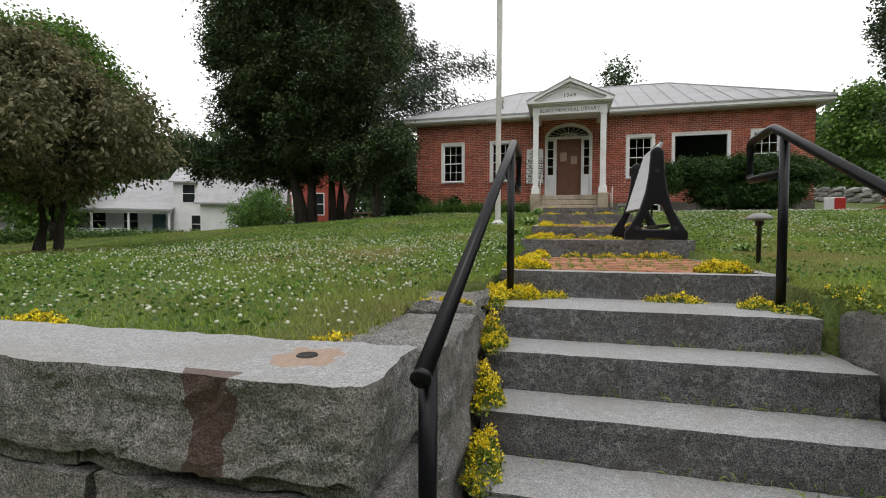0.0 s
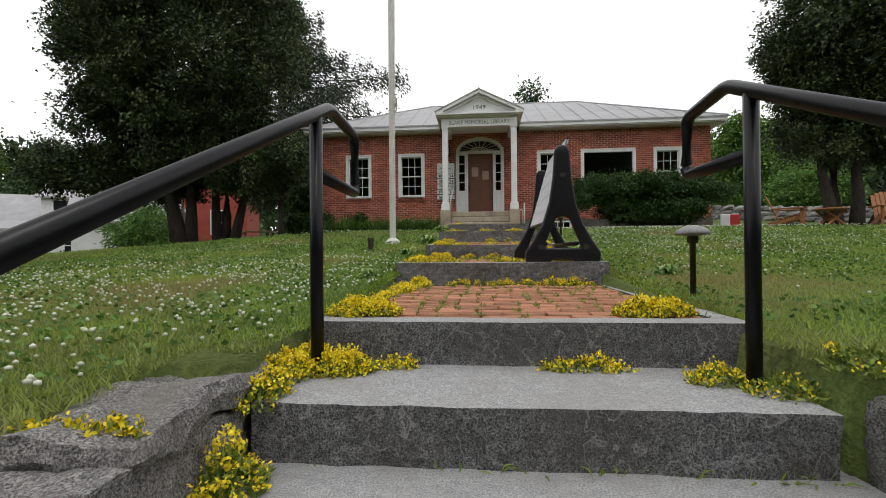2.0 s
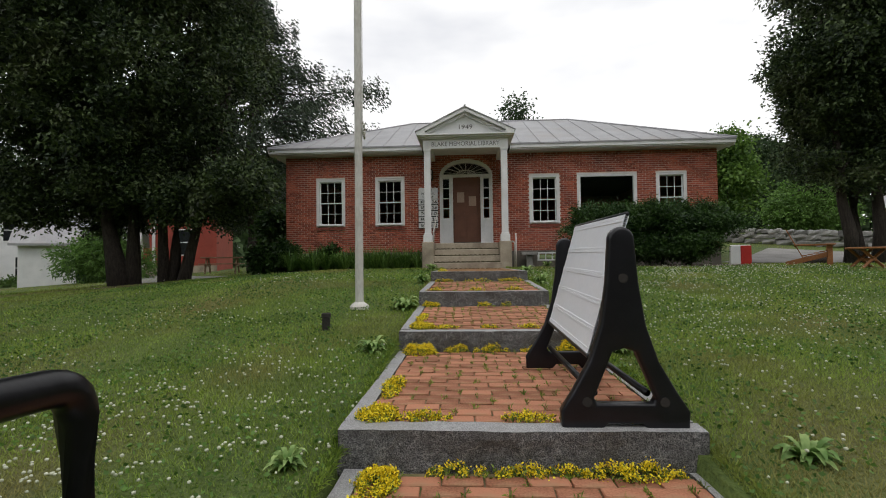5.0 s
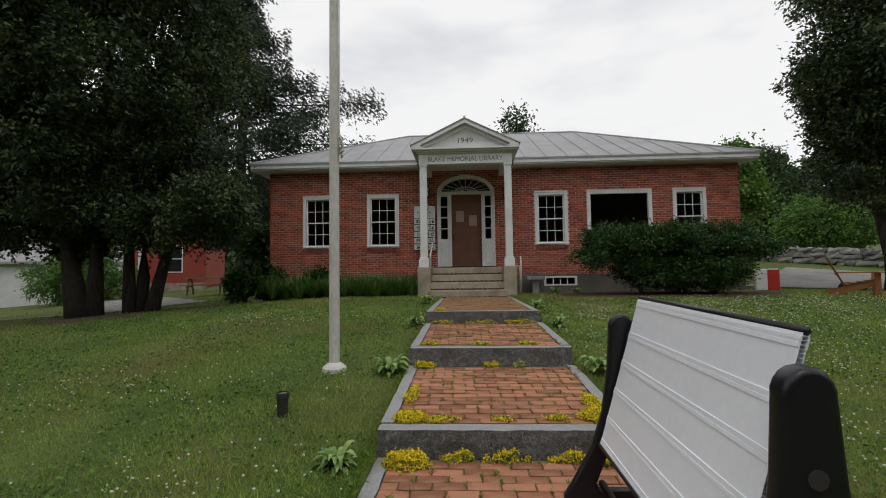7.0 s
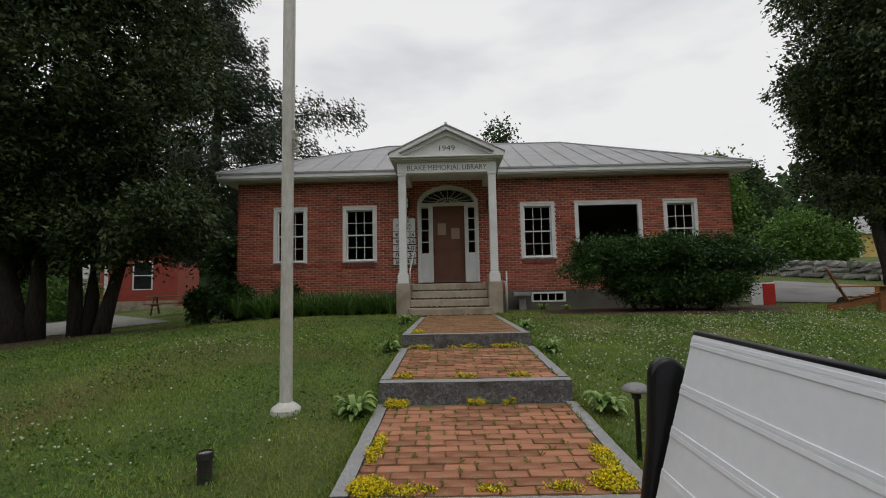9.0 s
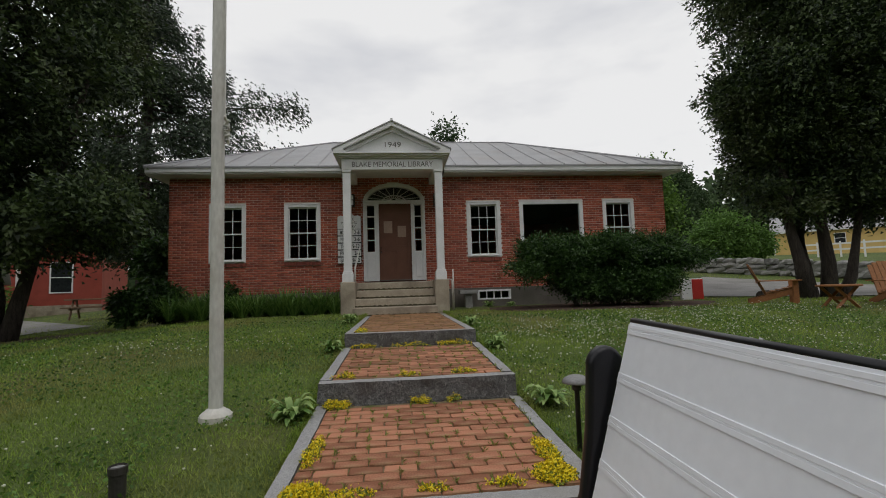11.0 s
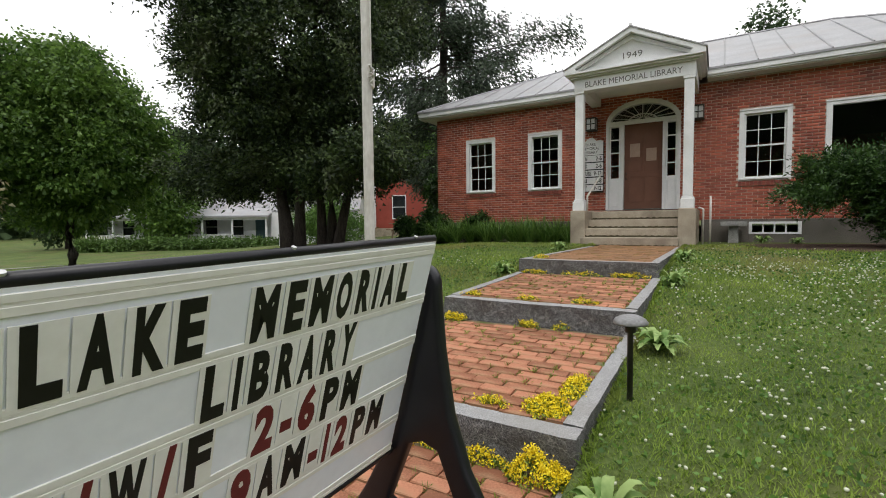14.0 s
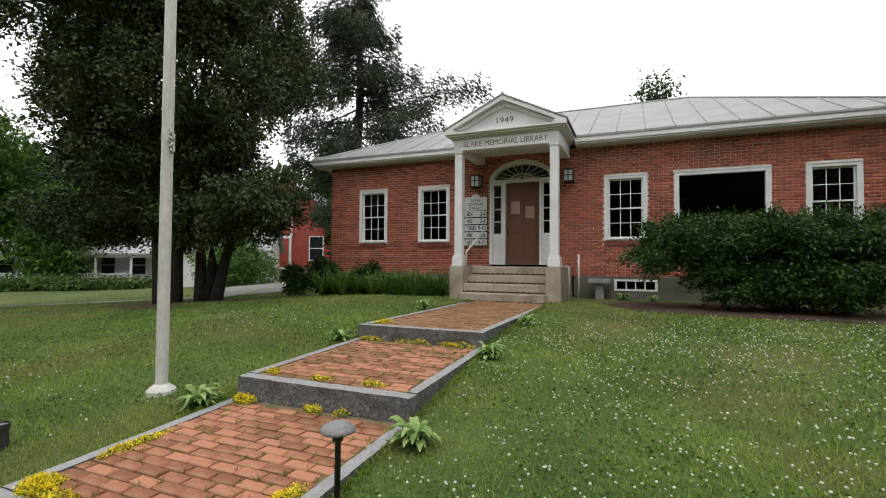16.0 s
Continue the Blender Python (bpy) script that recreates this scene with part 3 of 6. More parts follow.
def lettering(name, text, size, mat, parent, m, width=None, depth=0.004, label="", bold=0.0):
    """Raised letters, with their foot's middle at the pose m, facing its -y."""
    cu = bpy.data.curves.new(name, "FONT")
    cu.body, cu.size, cu.extrude, cu.align_x, cu.offset = text, size, depth, "CENTER", bold
    cu.resolution_u = 3
    tmp = bpy.data.objects.new(name, cu)
    me = bpy.data.meshes.new_from_object(tmp)
    bpy.data.objects.remove(tmp)
    bpy.data.curves.remove(cu)
    me.materials.clear()
    me.materials.append(mat)
    ob = new(name, me)
    ob.parent = parent
    co = np.array([q.co for q in me.vertices])
    s = 1.0 if width is None else width / (co[:, 0].max() - co[:, 0].min())
    ob.matrix_basis = m @ pose(0, 0, 0, 90) @ Matrix.Diagonal((s, 1, 1, 1))
    return tagged(ob, label)


M_STONEINK = material("dark_carved_letter", (0.10, 0.10, 0.09), (0.18, 0.17, 0.16), 0.7, 5, 40, 0)
lettering("porch_inscription", "BLAKE MEMORIAL LIBRARY", 0.185, M_STONEINK, porch, pose(0, -0.003, 3.62), 2.0)
lettering("porch_date", "1949", 0.19, M_STONEINK, porch, pose(0, 0.016, 4.12), 0.40)

M_STEPLINE = material("dark_step_line", (0.04, 0.035, 0.02), (0.10, 0.085, 0.045), 0.95, 12, 60, 0.5)
steps = thing("porch_steps", (DX, 17.0, 1.9), "worn concrete porch steps with a dark strip at each foot", "steps")
steps["kind"] = "structure"
for k in range(4):
    y0 = -0.32 + 0.31 * k
    zz = 0.035 + 0.2 * k
    wide = 1.0 if k == 0 else 0.965
    part("step", boxes((-wide, wide, y0, y0 + 0.33 if k < 3 else 1.8, zz - (0.15 if k == 0 else 0.0), zz + 0.19), soft=0.02, segments=2), M_CONC, steps)
    # dark strip of uneven height that sets each riser off from the tread below
    bm = bmesh.new()
    for j in range(60):
        xx = -wide + 2 * wide * (j + 0.5) / 60
        hh = 0.014 + 0.012 * abs(math.sin(j * 2.3 + k)) + 0.012 * abs(math.sin(j * 0.7 + 2 * k))
        box(bm, xx - wide / 60, xx + wide / 60, y0 - 0.006, y0 + 0.02, zz - 0.004, zz + hh)
    part("foot_strip", bm, M_STEPLINE, steps, "dark uneven strip along the foot of the step")


# ---- granite steps, kerbs and walls ----
def rough_block(x0, x1, y0, y1, z0, z1, cut=0.09, amount=0.012, seed=0, flat_top=True, edge=0.012):
    """A quarried stone: a box cut into cells, with broken faces and chipped edges."""
    bm = bmesh.new()
    nx, ny, nz = (max(2, min(72, int(round((b - a) / cut)))) for a, b in ((x0, x1), (y0, y1), (z0, z1)))
    vs = {}

    def vert(i, j, k):
        if (i, j, k) not in vs:
            p = Vector((x0 + (x1 - x0) * i / nx, y0 + (y1 - y0) * j / ny, z0 + (z1 - z0) * k / nz))
            q = p * 7.0 + Vector((seed * 3.1, seed * 1.7, 0))
            d = noise.noise_vector(q) * amount * 1.4 + noise.noise_vector(q * 3.1) * amount * 0.6
            on = (i in (0, nx)) + (j in (0, ny)) + (k in (0, nz))
            if k == nz and flat_top:
                d.z *= 0.12
                if on == 1:
                    d *= 0.3
            c = Vector(((x0 + x1) / 2, (y0 + y1) / 2, (z0 + z1) / 2))
            if on >= 2:
                d += (c - p).normalized() * edge * (0.7 + 0.6 * noise.noise(q * 2))
            vs[i, j, k] = bm.verts.new(p + d)
        return vs[i, j, k]

    for i in range(nx):
        for j in range(ny):
            bm.faces.new((vert(i, j, nz), vert(i + 1, j, nz), vert(i + 1, j + 1, nz), vert(i, j + 1, nz)))
            bm.faces.new((vert(i, j + 1, 0), vert(i + 1, j + 1, 0), vert(i + 1, j, 0), vert(i, j, 0)))
    for i in range(nx):
        for k in range(nz):
            bm.faces.new((vert(i, 0, k), vert(i + 1, 0, k), vert(i + 1, 0, k + 1), vert(i, 0, k + 1)))
            bm.faces.new((vert(i + 1, ny, k), vert(i, ny, k), vert(i, ny, k + 1), vert(i + 1, ny, k + 1)))
    for j in range(ny):
        for k in range(nz):
            bm.faces.new((vert(0, j + 1, k), vert(0, j, k), vert(0, j, k + 1), vert(0, j + 1, k + 1)))
            bm.faces.new((vert(nx, j, k), vert(nx, j + 1, k), vert(nx, j + 1, k + 1), vert(nx, j, k + 1)))
    return bm


def lathe(bm, outline, sides=20):
    rings = [[bm.verts.new((r * math.cos(2 * math.pi * j / sides), r * math.sin(2 * math.pi * j / sides), z)) for j in range(sides)] for r, z in outline]
    for a, b in zip(rings, rings[1:]):
        for j in range(sides):
            bm.faces.new((a[j], a[(j + 1) % sides], b[(j + 1) % sides], b[j]))
    bm.faces.new(rings[0][::-1])
    bm.faces.new(rings[-1])
    return bm


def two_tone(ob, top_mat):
    """Gives the upward faces of a stone the paler, smoother material."""
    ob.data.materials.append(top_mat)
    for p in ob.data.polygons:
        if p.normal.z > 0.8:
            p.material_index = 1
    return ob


front_steps = thing("front_steps", (0, 0, 0), "grey granite front steps with pale smooth treads and darker rough faces", "steps")
front_steps["kind"] = "structure"
STEPS = ((0.05, 1.80, 2.26, 0.0, 1.86), (0.243, 2.16, 2.62, -0.0, 1.86), (0.455, 2.50, 2.94, -0.03, 1.82), (0.667, 2.84, 3.30, -0.05, 1.80), (0.862, 3.19, 3.82, -0.08, 1.73))
for k, (zt, y0, y1, x0, x1) in enumerate(STEPS):
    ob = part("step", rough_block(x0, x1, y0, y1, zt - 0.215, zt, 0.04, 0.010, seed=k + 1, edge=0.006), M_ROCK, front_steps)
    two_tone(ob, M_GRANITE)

TERRACES = ((3.73, 5.92, 1.05, 1.055, -0.09, 1.79), (5.92, 8.125, 1.255, 1.255, -0.13, 1.79), (8.125, 10.035, 1.446, 1.53, -0.13, 1.73), (10.035, 12.065, 1.722, 1.79, -0.125, 1.71), (12.065, 16.75, 1.968, 1.955, -0.11, 1.67))
brick_path = thing("brick_path", (0, 0, 0), "red brick path in terraces between grey granite kerbs", "path")
brick_path["kind"] = "structure"
for k, (y0, y1, za, zb, x0, x1) in enumerate(TERRACES):
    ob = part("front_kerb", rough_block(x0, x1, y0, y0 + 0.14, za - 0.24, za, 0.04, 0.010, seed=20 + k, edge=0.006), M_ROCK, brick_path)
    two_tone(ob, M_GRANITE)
    end = y1 + 0.0 if k < 4 else 16.2
    for s, xa, xb in ((0, x0 + 0.005, x0 + 0.105), (1, x1 - 0.105, x1 - 0.005)):
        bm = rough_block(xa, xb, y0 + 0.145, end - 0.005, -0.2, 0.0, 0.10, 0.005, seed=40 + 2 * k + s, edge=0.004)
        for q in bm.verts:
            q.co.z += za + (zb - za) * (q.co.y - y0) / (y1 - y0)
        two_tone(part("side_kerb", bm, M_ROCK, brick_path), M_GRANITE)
    bm = bmesh.new()
    vv = box(bm, x0 + 0.105, x1 - 0.105, y0 + 0.14, y1, -0.2, -0.02)
    for q in vv:
        q.co.z += za + (zb - za) * (q.co.y - y0) / (y1 - y0)
    part("brick_bed", bm, M_BED, brick_path)

# retaining wall and cheek stones
def rust_stained(source, name, streak_x, hole):
    """The split stone with a brown run below an old iron hole."""
    m = source.copy()
    m.name = name
    n, l = m.node_tree.nodes, m.node_tree.links
    b = n["Principled BSDF"]
    old = b.inputs["Base Color"].links[0].from_socket
    geo = n.new("ShaderNodeTexCoord")
    sep = n.new("ShaderNodeSeparateXYZ")
    l.new(geo.outputs["Object"], sep.inputs[0])
    wob = n.new("ShaderNodeTexNoise")
    wob.inputs["Scale"].default_value = 9.0
    wob.inputs["Detail"].default_value = 5
    l.new(geo.outputs["Object"], wob.inputs["Vector"])

    def calc(op, a, b2):
        q = n.new("ShaderNodeMath")
        q.operation = op
        for i, value in enumerate((a, b2)):
            if isinstance(value, (int, float)):
                q.inputs[i].default_value = value
            else:
                l.new(value, q.inputs[i])
        return q.outputs[0]

    off = calc("ABSOLUTE", calc("SUBTRACT", sep.outputs[0], streak_x), 0)
    wide = calc("ADD", calc("MULTIPLY", calc("SUBTRACT", wob.outputs[0], 0.5), 0.22), 0.075)
    run = calc("MULTIPLY", calc("LESS_THAN", off, wide), calc("LESS_THAN", sep.outputs[1], 1.39))
    d = n.new("ShaderNodeVectorMath")
    d.operation = "DISTANCE"
    l.new(geo.outputs["Object"], d.inputs[0])
    d.inputs[1].default_value = hole
    ring = calc("LESS_THAN", d.outputs["Value"], calc("ADD", calc("MULTIPLY", calc("SUBTRACT", wob.outputs[0], 0.5), 0.25), 0.11))
    for mask, colour, amount in ((ring, (0.34, 0.18, 0.08, 1), 0.55), (run, (0.075, 0.03, 0.018, 1), 0.75)):
        mix = n.new("ShaderNodeMixRGB")
        l.new(calc("MULTIPLY", mask, amount), mix.inputs[0])
        l.new(old, mix.inputs[1])
        mix.inputs[2].default_value = colour
        old = mix.outputs[0]
    l.new(old, b.inputs["Base Color"])
    return m


M_ROCK_RUST = rust_stained(M_QUARRY, "rust_stained_split_granite", -0.60, (-0.43, 1.60, 0.925))
M_TOP_RUST = rust_stained(M_GRANITE, "rust_stained_pale_granite", -0.60, (-0.43, 1.60, 0.925))
wall_front = thing("retaining_wall", (0, 0, 0), "low retaining wall of large split granite blocks", "stone wall")
wall_front["kind"] = "structure"
for k, (x0, x1, y0, y1, z0, z1) in enumerate((
        (-2.6, -0.115, 1.35, 1.80, 0.645, 0.925), (-5.2, -2.63, 1.38, 1.84, 0.63, 0.90), (-1.12, -0.14, 1.40, 1.8, 0.585, 0.64), (-2.9, -1.14, 1.40, 1.8, 0.57, 0.64),
        (-1.05, -0.10, 1.37, 1.85, 0.0, 0.575), (-2.4, -1.08, 1.38, 1.85, 0.0, 0.56), (-5.2, -2.43, 1.38, 1.85, 0.0, 0.56),
        (1.92, 4.6, 1.4, 1.85, 0.0, 0.9), (4.65, 8.0, 1.4, 1.85, 0.0, 0.9))):
    ob = part("stone_block", rough_block(x0, x1, y0, y1, z0, z1, 0.035 if k in (0, 2) else 0.06 if k == 4 else 0.12, 0.02, seed=60 + k, edge=0.010), M_QUARRY, wall_front)
    if k == 0:
        ob.data.materials[0] = M_ROCK_RUST
        # this block's upward faces take the paler granite colour
        two_tone(ob, M_TOP_RUST)
        # a shallow dark disc paints in the shaded depth of the hole
        part("iron_socket", lathe(bmesh.new(), [(0.036, 0.0), (0.032, 0.006), (0.02, 0.002)], 12), M_DARK, wall_front, "dark disc for the depth of an old iron socket hole", m=Matrix.Translation((-0.43, 1.60, 0.924)))
for k, (x0, x1, y0, y1, z0, z1) in enumerate(((-0.47, -0.06, 1.82, 2.66, 0.0, 0.90), (-0.46, -0.10, 2.67, 3.38, 0.2, 0.86), (-0.47, -0.09, 2.64, 3.40, 0.865, 0.945), (1.86, 2.28, 1.87, 2.55, 0.0, 0.88), (1.83, 2.28, 2.57, 3.26, 0.0, 0.91))):
    ob = part("cheek_stone", rough_block(x0, x1, y0, y1, z0, z1, 0.035, 0.022, seed=80 + k, flat_top=False, edge=0.02), M_QUARRY, wall_front)

# ---- handrails ----
def handrail(x, y_end, z_end, post_y, post_z, name_label, nose):
    r = thing("handrail", (x, 0, 0), name_label, "handrail", "handrails beside the front steps")
    top = (0, post_y + 0.16, 1.99)
    bm = bmesh.new()
    tube(bm, smooth_path([(0, y_end, z_end), top, (0, nose[0], nose[1]), (0, nose[0] + 0.01, nose[2]), (0, post_y + 0.02, nose[3])], 0.05), 0.0265, 14)
    part("rail", bm, M_BLACK, r, smooth=True)
    bm = bmesh.new()
    tube(bm, ((0, post_y, post_z - 0.08), (0, post_y, 1.905)), 0.0265, 14)
    part("post", bm, M_BLACK, r, smooth=True)
    bm = bmesh.new()
    tube(bm, ((0, y_end + 0.06, 0.0), (0, y_end + 0.06, z_end + 0.03)), 0.0265, 14)
    part("post", bm, M_BLACK, r, smooth=True)
    bm = bmesh.new()
    tube(bm, ((0, y_end - 0.012, z_end - 0.006), (0, y_end + 0.004, z_end + 0.002)), 0.029, 14)
    part("end_cap", bm, M_BLACK, r, smooth=True)
    return r


handrail(0.01, 1.42, 0.945, 3.555, 0.862, "black painted pipe handrail with worn paint and a looped end", (4.12, 1.965, 1.665, 1.675))
handrail(1.635, 1.42, 0.99, 3.46, 0.87, "black painted pipe handrail with a looped end", (3.98, 1.965, 1.70, 1.69))

# ---- sign ----
M_LAMPGREY = material("bright_screw", (0.55, 0.55, 0.55), (0.7, 0.7, 0.7), 0.4, 8, 60, 0.05, 0.6)
sign = thing("marquee_sign", (1.388, 6.700, 1.25), "black plastic sidewalk sign frame holding a white letter panel", "sign")
SIDE = [(-0.33, 0.0), (-0.12, 0.0), (-0.09, 0.035), (0.09, 0.035), (0.12, 0.0), (0.33, 0.0), (0.335, 0.10), (0.27, 0.20), (0.18, 0.36), (0.118, 0.55), (0.083, 0.78), (0.068, 0.995)]
SIDE += [(0.07 * math.cos(a), 0.995 + 0.08 * math.sin(a)) for a in np.linspace(0.25, math.pi - 0.25, 9)]
SIDE += [(-0.068, 0.995), (-0.083, 0.78), (-0.118, 0.55), (-0.18, 0.36), (-0.27, 0.20), (-0.335, 0.10)]
HOLE = [(-0.145, 0.14), (0.145, 0.14), (0.16, 0.17), (0.06, 0.41), (0.0, 0.43), (-0.06, 0.41), (-0.16, 0.17)]


def end_frame(y0, y1):
    """The moulded end of the sign: a splayed plate with a hole between its legs."""
    bm = bmesh.new()
    out_n, hole_n = len(SIDE), len(HOLE)
    flat = bmesh.new()
    o = [flat.verts.new((x, 0, z)) for x, z in SIDE]
    q = [flat.verts.new((x, 0, z)) for x, z in HOLE]
    edges = [flat.edges.new((o[i], o[(i + 1) % out_n])) for i in range(out_n)] + [flat.edges.new((q[i], q[(i + 1) % hole_n])) for i in range(hole_n)]
    bmesh.ops.triangle_fill(flat, edges=edges, use_beauty=True)
    tris = [[tuple(v.co) for v in f.verts] for f in flat.faces]
    flat.free()
    for y in (y0, y1):
        for t in tris:
            bm.faces.new([bm.verts.new((p[0], y, p[2])) for p in t])
    for loop in (SIDE, HOLE):
        for a, b in zip(loop, loop[1:] + loop[:1]):
            bm.faces.new([bm.verts.new(p) for p in ((a[0], y0, a[1]), (b[0], y0, b[1]), (b[0], y1, b[1]), (a[0], y1, a[1]))])
    bmesh.ops.remove_doubles(bm, verts=bm.verts, dist=0.0005)
    bmesh.ops.recalc_face_normals(bm, faces=bm.faces)
    sharp = [e for e in bm.edges if len(e.link_faces) == 2 and e.calc_face_angle() > 0.9 and abs(e.verts[0].co.y - e.verts[1].co.y) < 1e-4]
    bmesh.ops.bevel(bm, geom=sharp, offset=0.018, segments=3, affect="EDGES", profile=0.5)
    return bm


for y0, y1, out in ((-0.725, -0.650, -1), (0.645, 0.703, 1)):
    e = part("end_frame", end_frame(y0, y1), M_PLASTIC, sign, smooth=True, m=Matrix.Translation((0.007 if out < 0 else -0.007, 0, -0.012 if out < 0 else 0.0)))
    for x, z in ((-0.20, 0.15), (0.20, 0.15), (0.0, 0.80)):
        bm = bmesh.new()
        yo = y0 if out < 0 else y1
        tube(bm, ((x, yo - out * 0.012, z), (x, yo + out * 0.003, z)), 0.026, 12)
        part("recessed_bolt", bm, M_DARK, e)
    for yy in (y0 + 0.022, y1 - 0.022):
        bm = bmesh.new()
        tube(bm, ((0, yy, 1.065), (0, yy, 1.0745)), 0.0045, 10)
        part("frame_screw", bm, M_DARK, e)
for x, z in ((-0.14, 0.17), (0.14, 0.17)):
    bm = bmesh.new()
    tube(bm, ((x, -0.66, z), (x, 0.66, z)), 0.02, 8)
    part("cross_bar", bm, M_PLASTIC, sign, smooth=True)
TILT = 15.9
PH = 0.80
pan_m = Matrix.Translation((-0.144, 0.04, 0.378)) @ pose(0, 0, 0, 0, TILT, 0) @ pose(0, 0, 0, 1.2, 0, 0)
# twin-wall sheet: two skins joined by thin ribs, open at its ends
ribs = [(-0.0085, 0.0085, -0.645, 0.585, z, z + 0.0016) for z in np.arange(0.004, PH - 0.004, 0.0125)]
panel = part("letter_panel", boxes((-0.0105, -0.0085, -0.645, 0.585, 0, PH), (0.0085, 0.0105, -0.645, 0.585, 0, PH), *ribs), M_SIGN, sign, "white twin-wall letter board in a black-edged frame", m=pan_m)
bm = bmesh.new()
tube(bm, ((0, -0.643, PH + 0.006), (0, 0, PH + 0.006), (0, 0.583, PH + 0.006)), 0.0125, 14)
part("top_edge", bm, M_PLASTIC, panel, "black rounded top trim", smooth=True)
for yy in (-0.50, -0.01, 0.47):
    bm = bmesh.new()
    tube(bm, ((0.003, yy, PH + 0.016), (0.004, yy, PH + 0.021)), 0.006, 10)
    part("trim_screw", bm, M_LAMPGREY, panel, "small bright screw")
part("bottom_edge", boxes((-0.018, 0.018, -0.67, 0.60, -0.02, 0.004), soft=0.006), M_PLASTIC, panel)
ROW = 0.154
for k in range(6):
    zz = -0.015 + ROW * k + (0.03 if k == 0 else 0.02 if k == 5 else 0.0)
    for s in (-1, 1):
        xo = s * 0.0118
        bm = boxes((xo - 0.0022, xo + 0.0022, -0.644, 0.584, zz - 0.018, zz - 0.003), (xo - 0.0022, xo + 0.0022, -0.644, 0.584, zz + 0.003, zz + 0.016), (xo - 0.0015, xo + 0.0008, -0.644, 0.584, zz - 0.003, zz + 0.003), soft=0.0008)
        part("letter_track", bm, M_RAIL if s > 0 else M_SIGN, panel, "cream plastic letter track" if s > 0 else "white plastic letter track")


def sign_line(text, row, y_start, advance, colours):
    """One line of letter cards on the side of the board that faces +x; the reading runs towards +y."""
    y = y_start
    for ch, col in zip(text, colours):
        wide = advance * (0.55 if ch in "I1" else 0.5 if ch == " " else 1.2 if ch in "MW" else 0.7 if ch in "-/" else 1.0)
        if ch != " ":
            z0 = -0.015 + ROW * row + 0.012
            card = part("letter_card", boxes((0.0125, 0.0145, y + 0.002, y + wide - 0.002, z0, z0 + ROW - 0.024)), M_TILE, panel)
            lettering("letter", ch, 0.164, M_REDINK if col == "r" else M_INK, card, pose(0.0150, y + wide / 2, z0 + 0.008, 0, 0, 90), wide * (0.70 if ch not in "I1-/" else 0.34 if ch in "I1" else 0.62), 0.0008, bold=0.008)
        y += wide


sign_line("BLAKE", 4, -0.572, 0.0745, "kkkkk")
sign_line("MEMORIAL", 4, -0.115, 0.0742, "kkkkkkkk")
sign_line("LIBRARY", 3, -0.209, 0.0715, "kkkkkkk")
sign_line("M/W/F", 2, -0.513, 0.075, "krkrk")
sign_line("2-6PM", 2, -0.066, 0.0795, "rrrkk")
sign_line("SAT", 1, -0.40, 0.078, "kkk")
sign_line("9AM-12PM", 1, -0.108, 0.076, "rkkrrrkk")

# ---- garden lamps, bollard, flagpole ----
M_LAMP = material("weathered_bronze_lamp", (0.16, 0.16, 0.16), (0.30, 0.30, 0.30), 0.6, 8, 60, 0.2)
M_STEM = material("dark_lamp_stem", (0.02, 0.018, 0.016), (0.05, 0.045, 0.04), 0.6, 8, 60, 0.2)


def path_lamp(x, y, z, h):
    t = thing("path_lamp", (x, y, z), "mushroom-shaped metal path lamp on a dark stem in the grass", "garden lamp", "lamps along the path")
    part("stem", lathe(bmesh.new(), [(0.017, -0.1), (0.017, h - 0.09), (0.03, h - 0.085), (0.033, h - 0.05), (0.026, h - 0.04)]), M_STEM, t, smooth=True)
    part("shade", lathe(bmesh.new(), [(0.028, h - 0.045), (0.095, h - 0.035), (0.10, h - 0.025), (0.085, h - 0.004), (0.05, h + 0.014), (0.012, h + 0.02)]), M_LAMP, t, "grey weathered domed shade", smooth=True)
    return t


path_lamp(1.95, 4.67, 1.07, 0.41)
path_lamp(1.845, 8.88, 1.40, 0.50)
b = thing("bollard_lamp", (-1.03, 8.66, 1.33), "short black cylindrical lamp in the lawn", "garden lamp")
part("housing", lathe(bmesh.new(), [(0.045, -0.05), (0.045, 0.20), (0.052, 0.205), (0.052, 0.245), (0.046, 0.25), (0.044, 0.235)], 18), M_STEM, b, smooth=False)
part("lens", lathe(bmesh.new(), [(0.042, 0.225), (0.042, 0.238)], 18), M_LAMP, b)

M_POLE = material("chalky_white_pole_paint", (0.50, 0.49, 0.46), (0.68, 0.67, 0.63), 0.6, 2, 40, 0.1, stain=(0.42, 0.38, 0.32), stain_scale=3, stain_amount=0.5, stretch=(1, 1, 0.3))
pole = thing("flagpole", (-0.93, 9.86, 1.53), "tall tapered white flagpole with a rope cleat", "flagpole")
part("pole_shaft", lathe(bmesh.new(), [(0.058, -0.1), (0.057, 0.1), (0.052, 4.0), (0.045, 8.0), (0.035, 11.0)], 20), M_POLE, pole, smooth=True)
part("base_collar", lathe(bmesh.new(), [(0.135, -0.08), (0.135, 0.015), (0.11, 0.04), (0.06, 0.075)], 12), M_POLE, pole)
part("cleat", boxes((0.05, 0.085, -0.02, 0.02, 2.42, 2.46), (0.075, 0.095, -0.015, 0.015, 2.36, 2.54), soft=0.005), M_POLE, pole)
M_ROPE = material("white_rope", (0.55, 0.54, 0.50), (0.7, 0.69, 0.65), 0.8, 20, 100, 0.3)
bm = bmesh.new()
tube(bm, [(0.066, -0.02, 2.43 + 0.25 * k) for k in range(28)], 0.005, 5)
part("halyard", bm, M_ROPE, pole)
bm = bmesh.new()
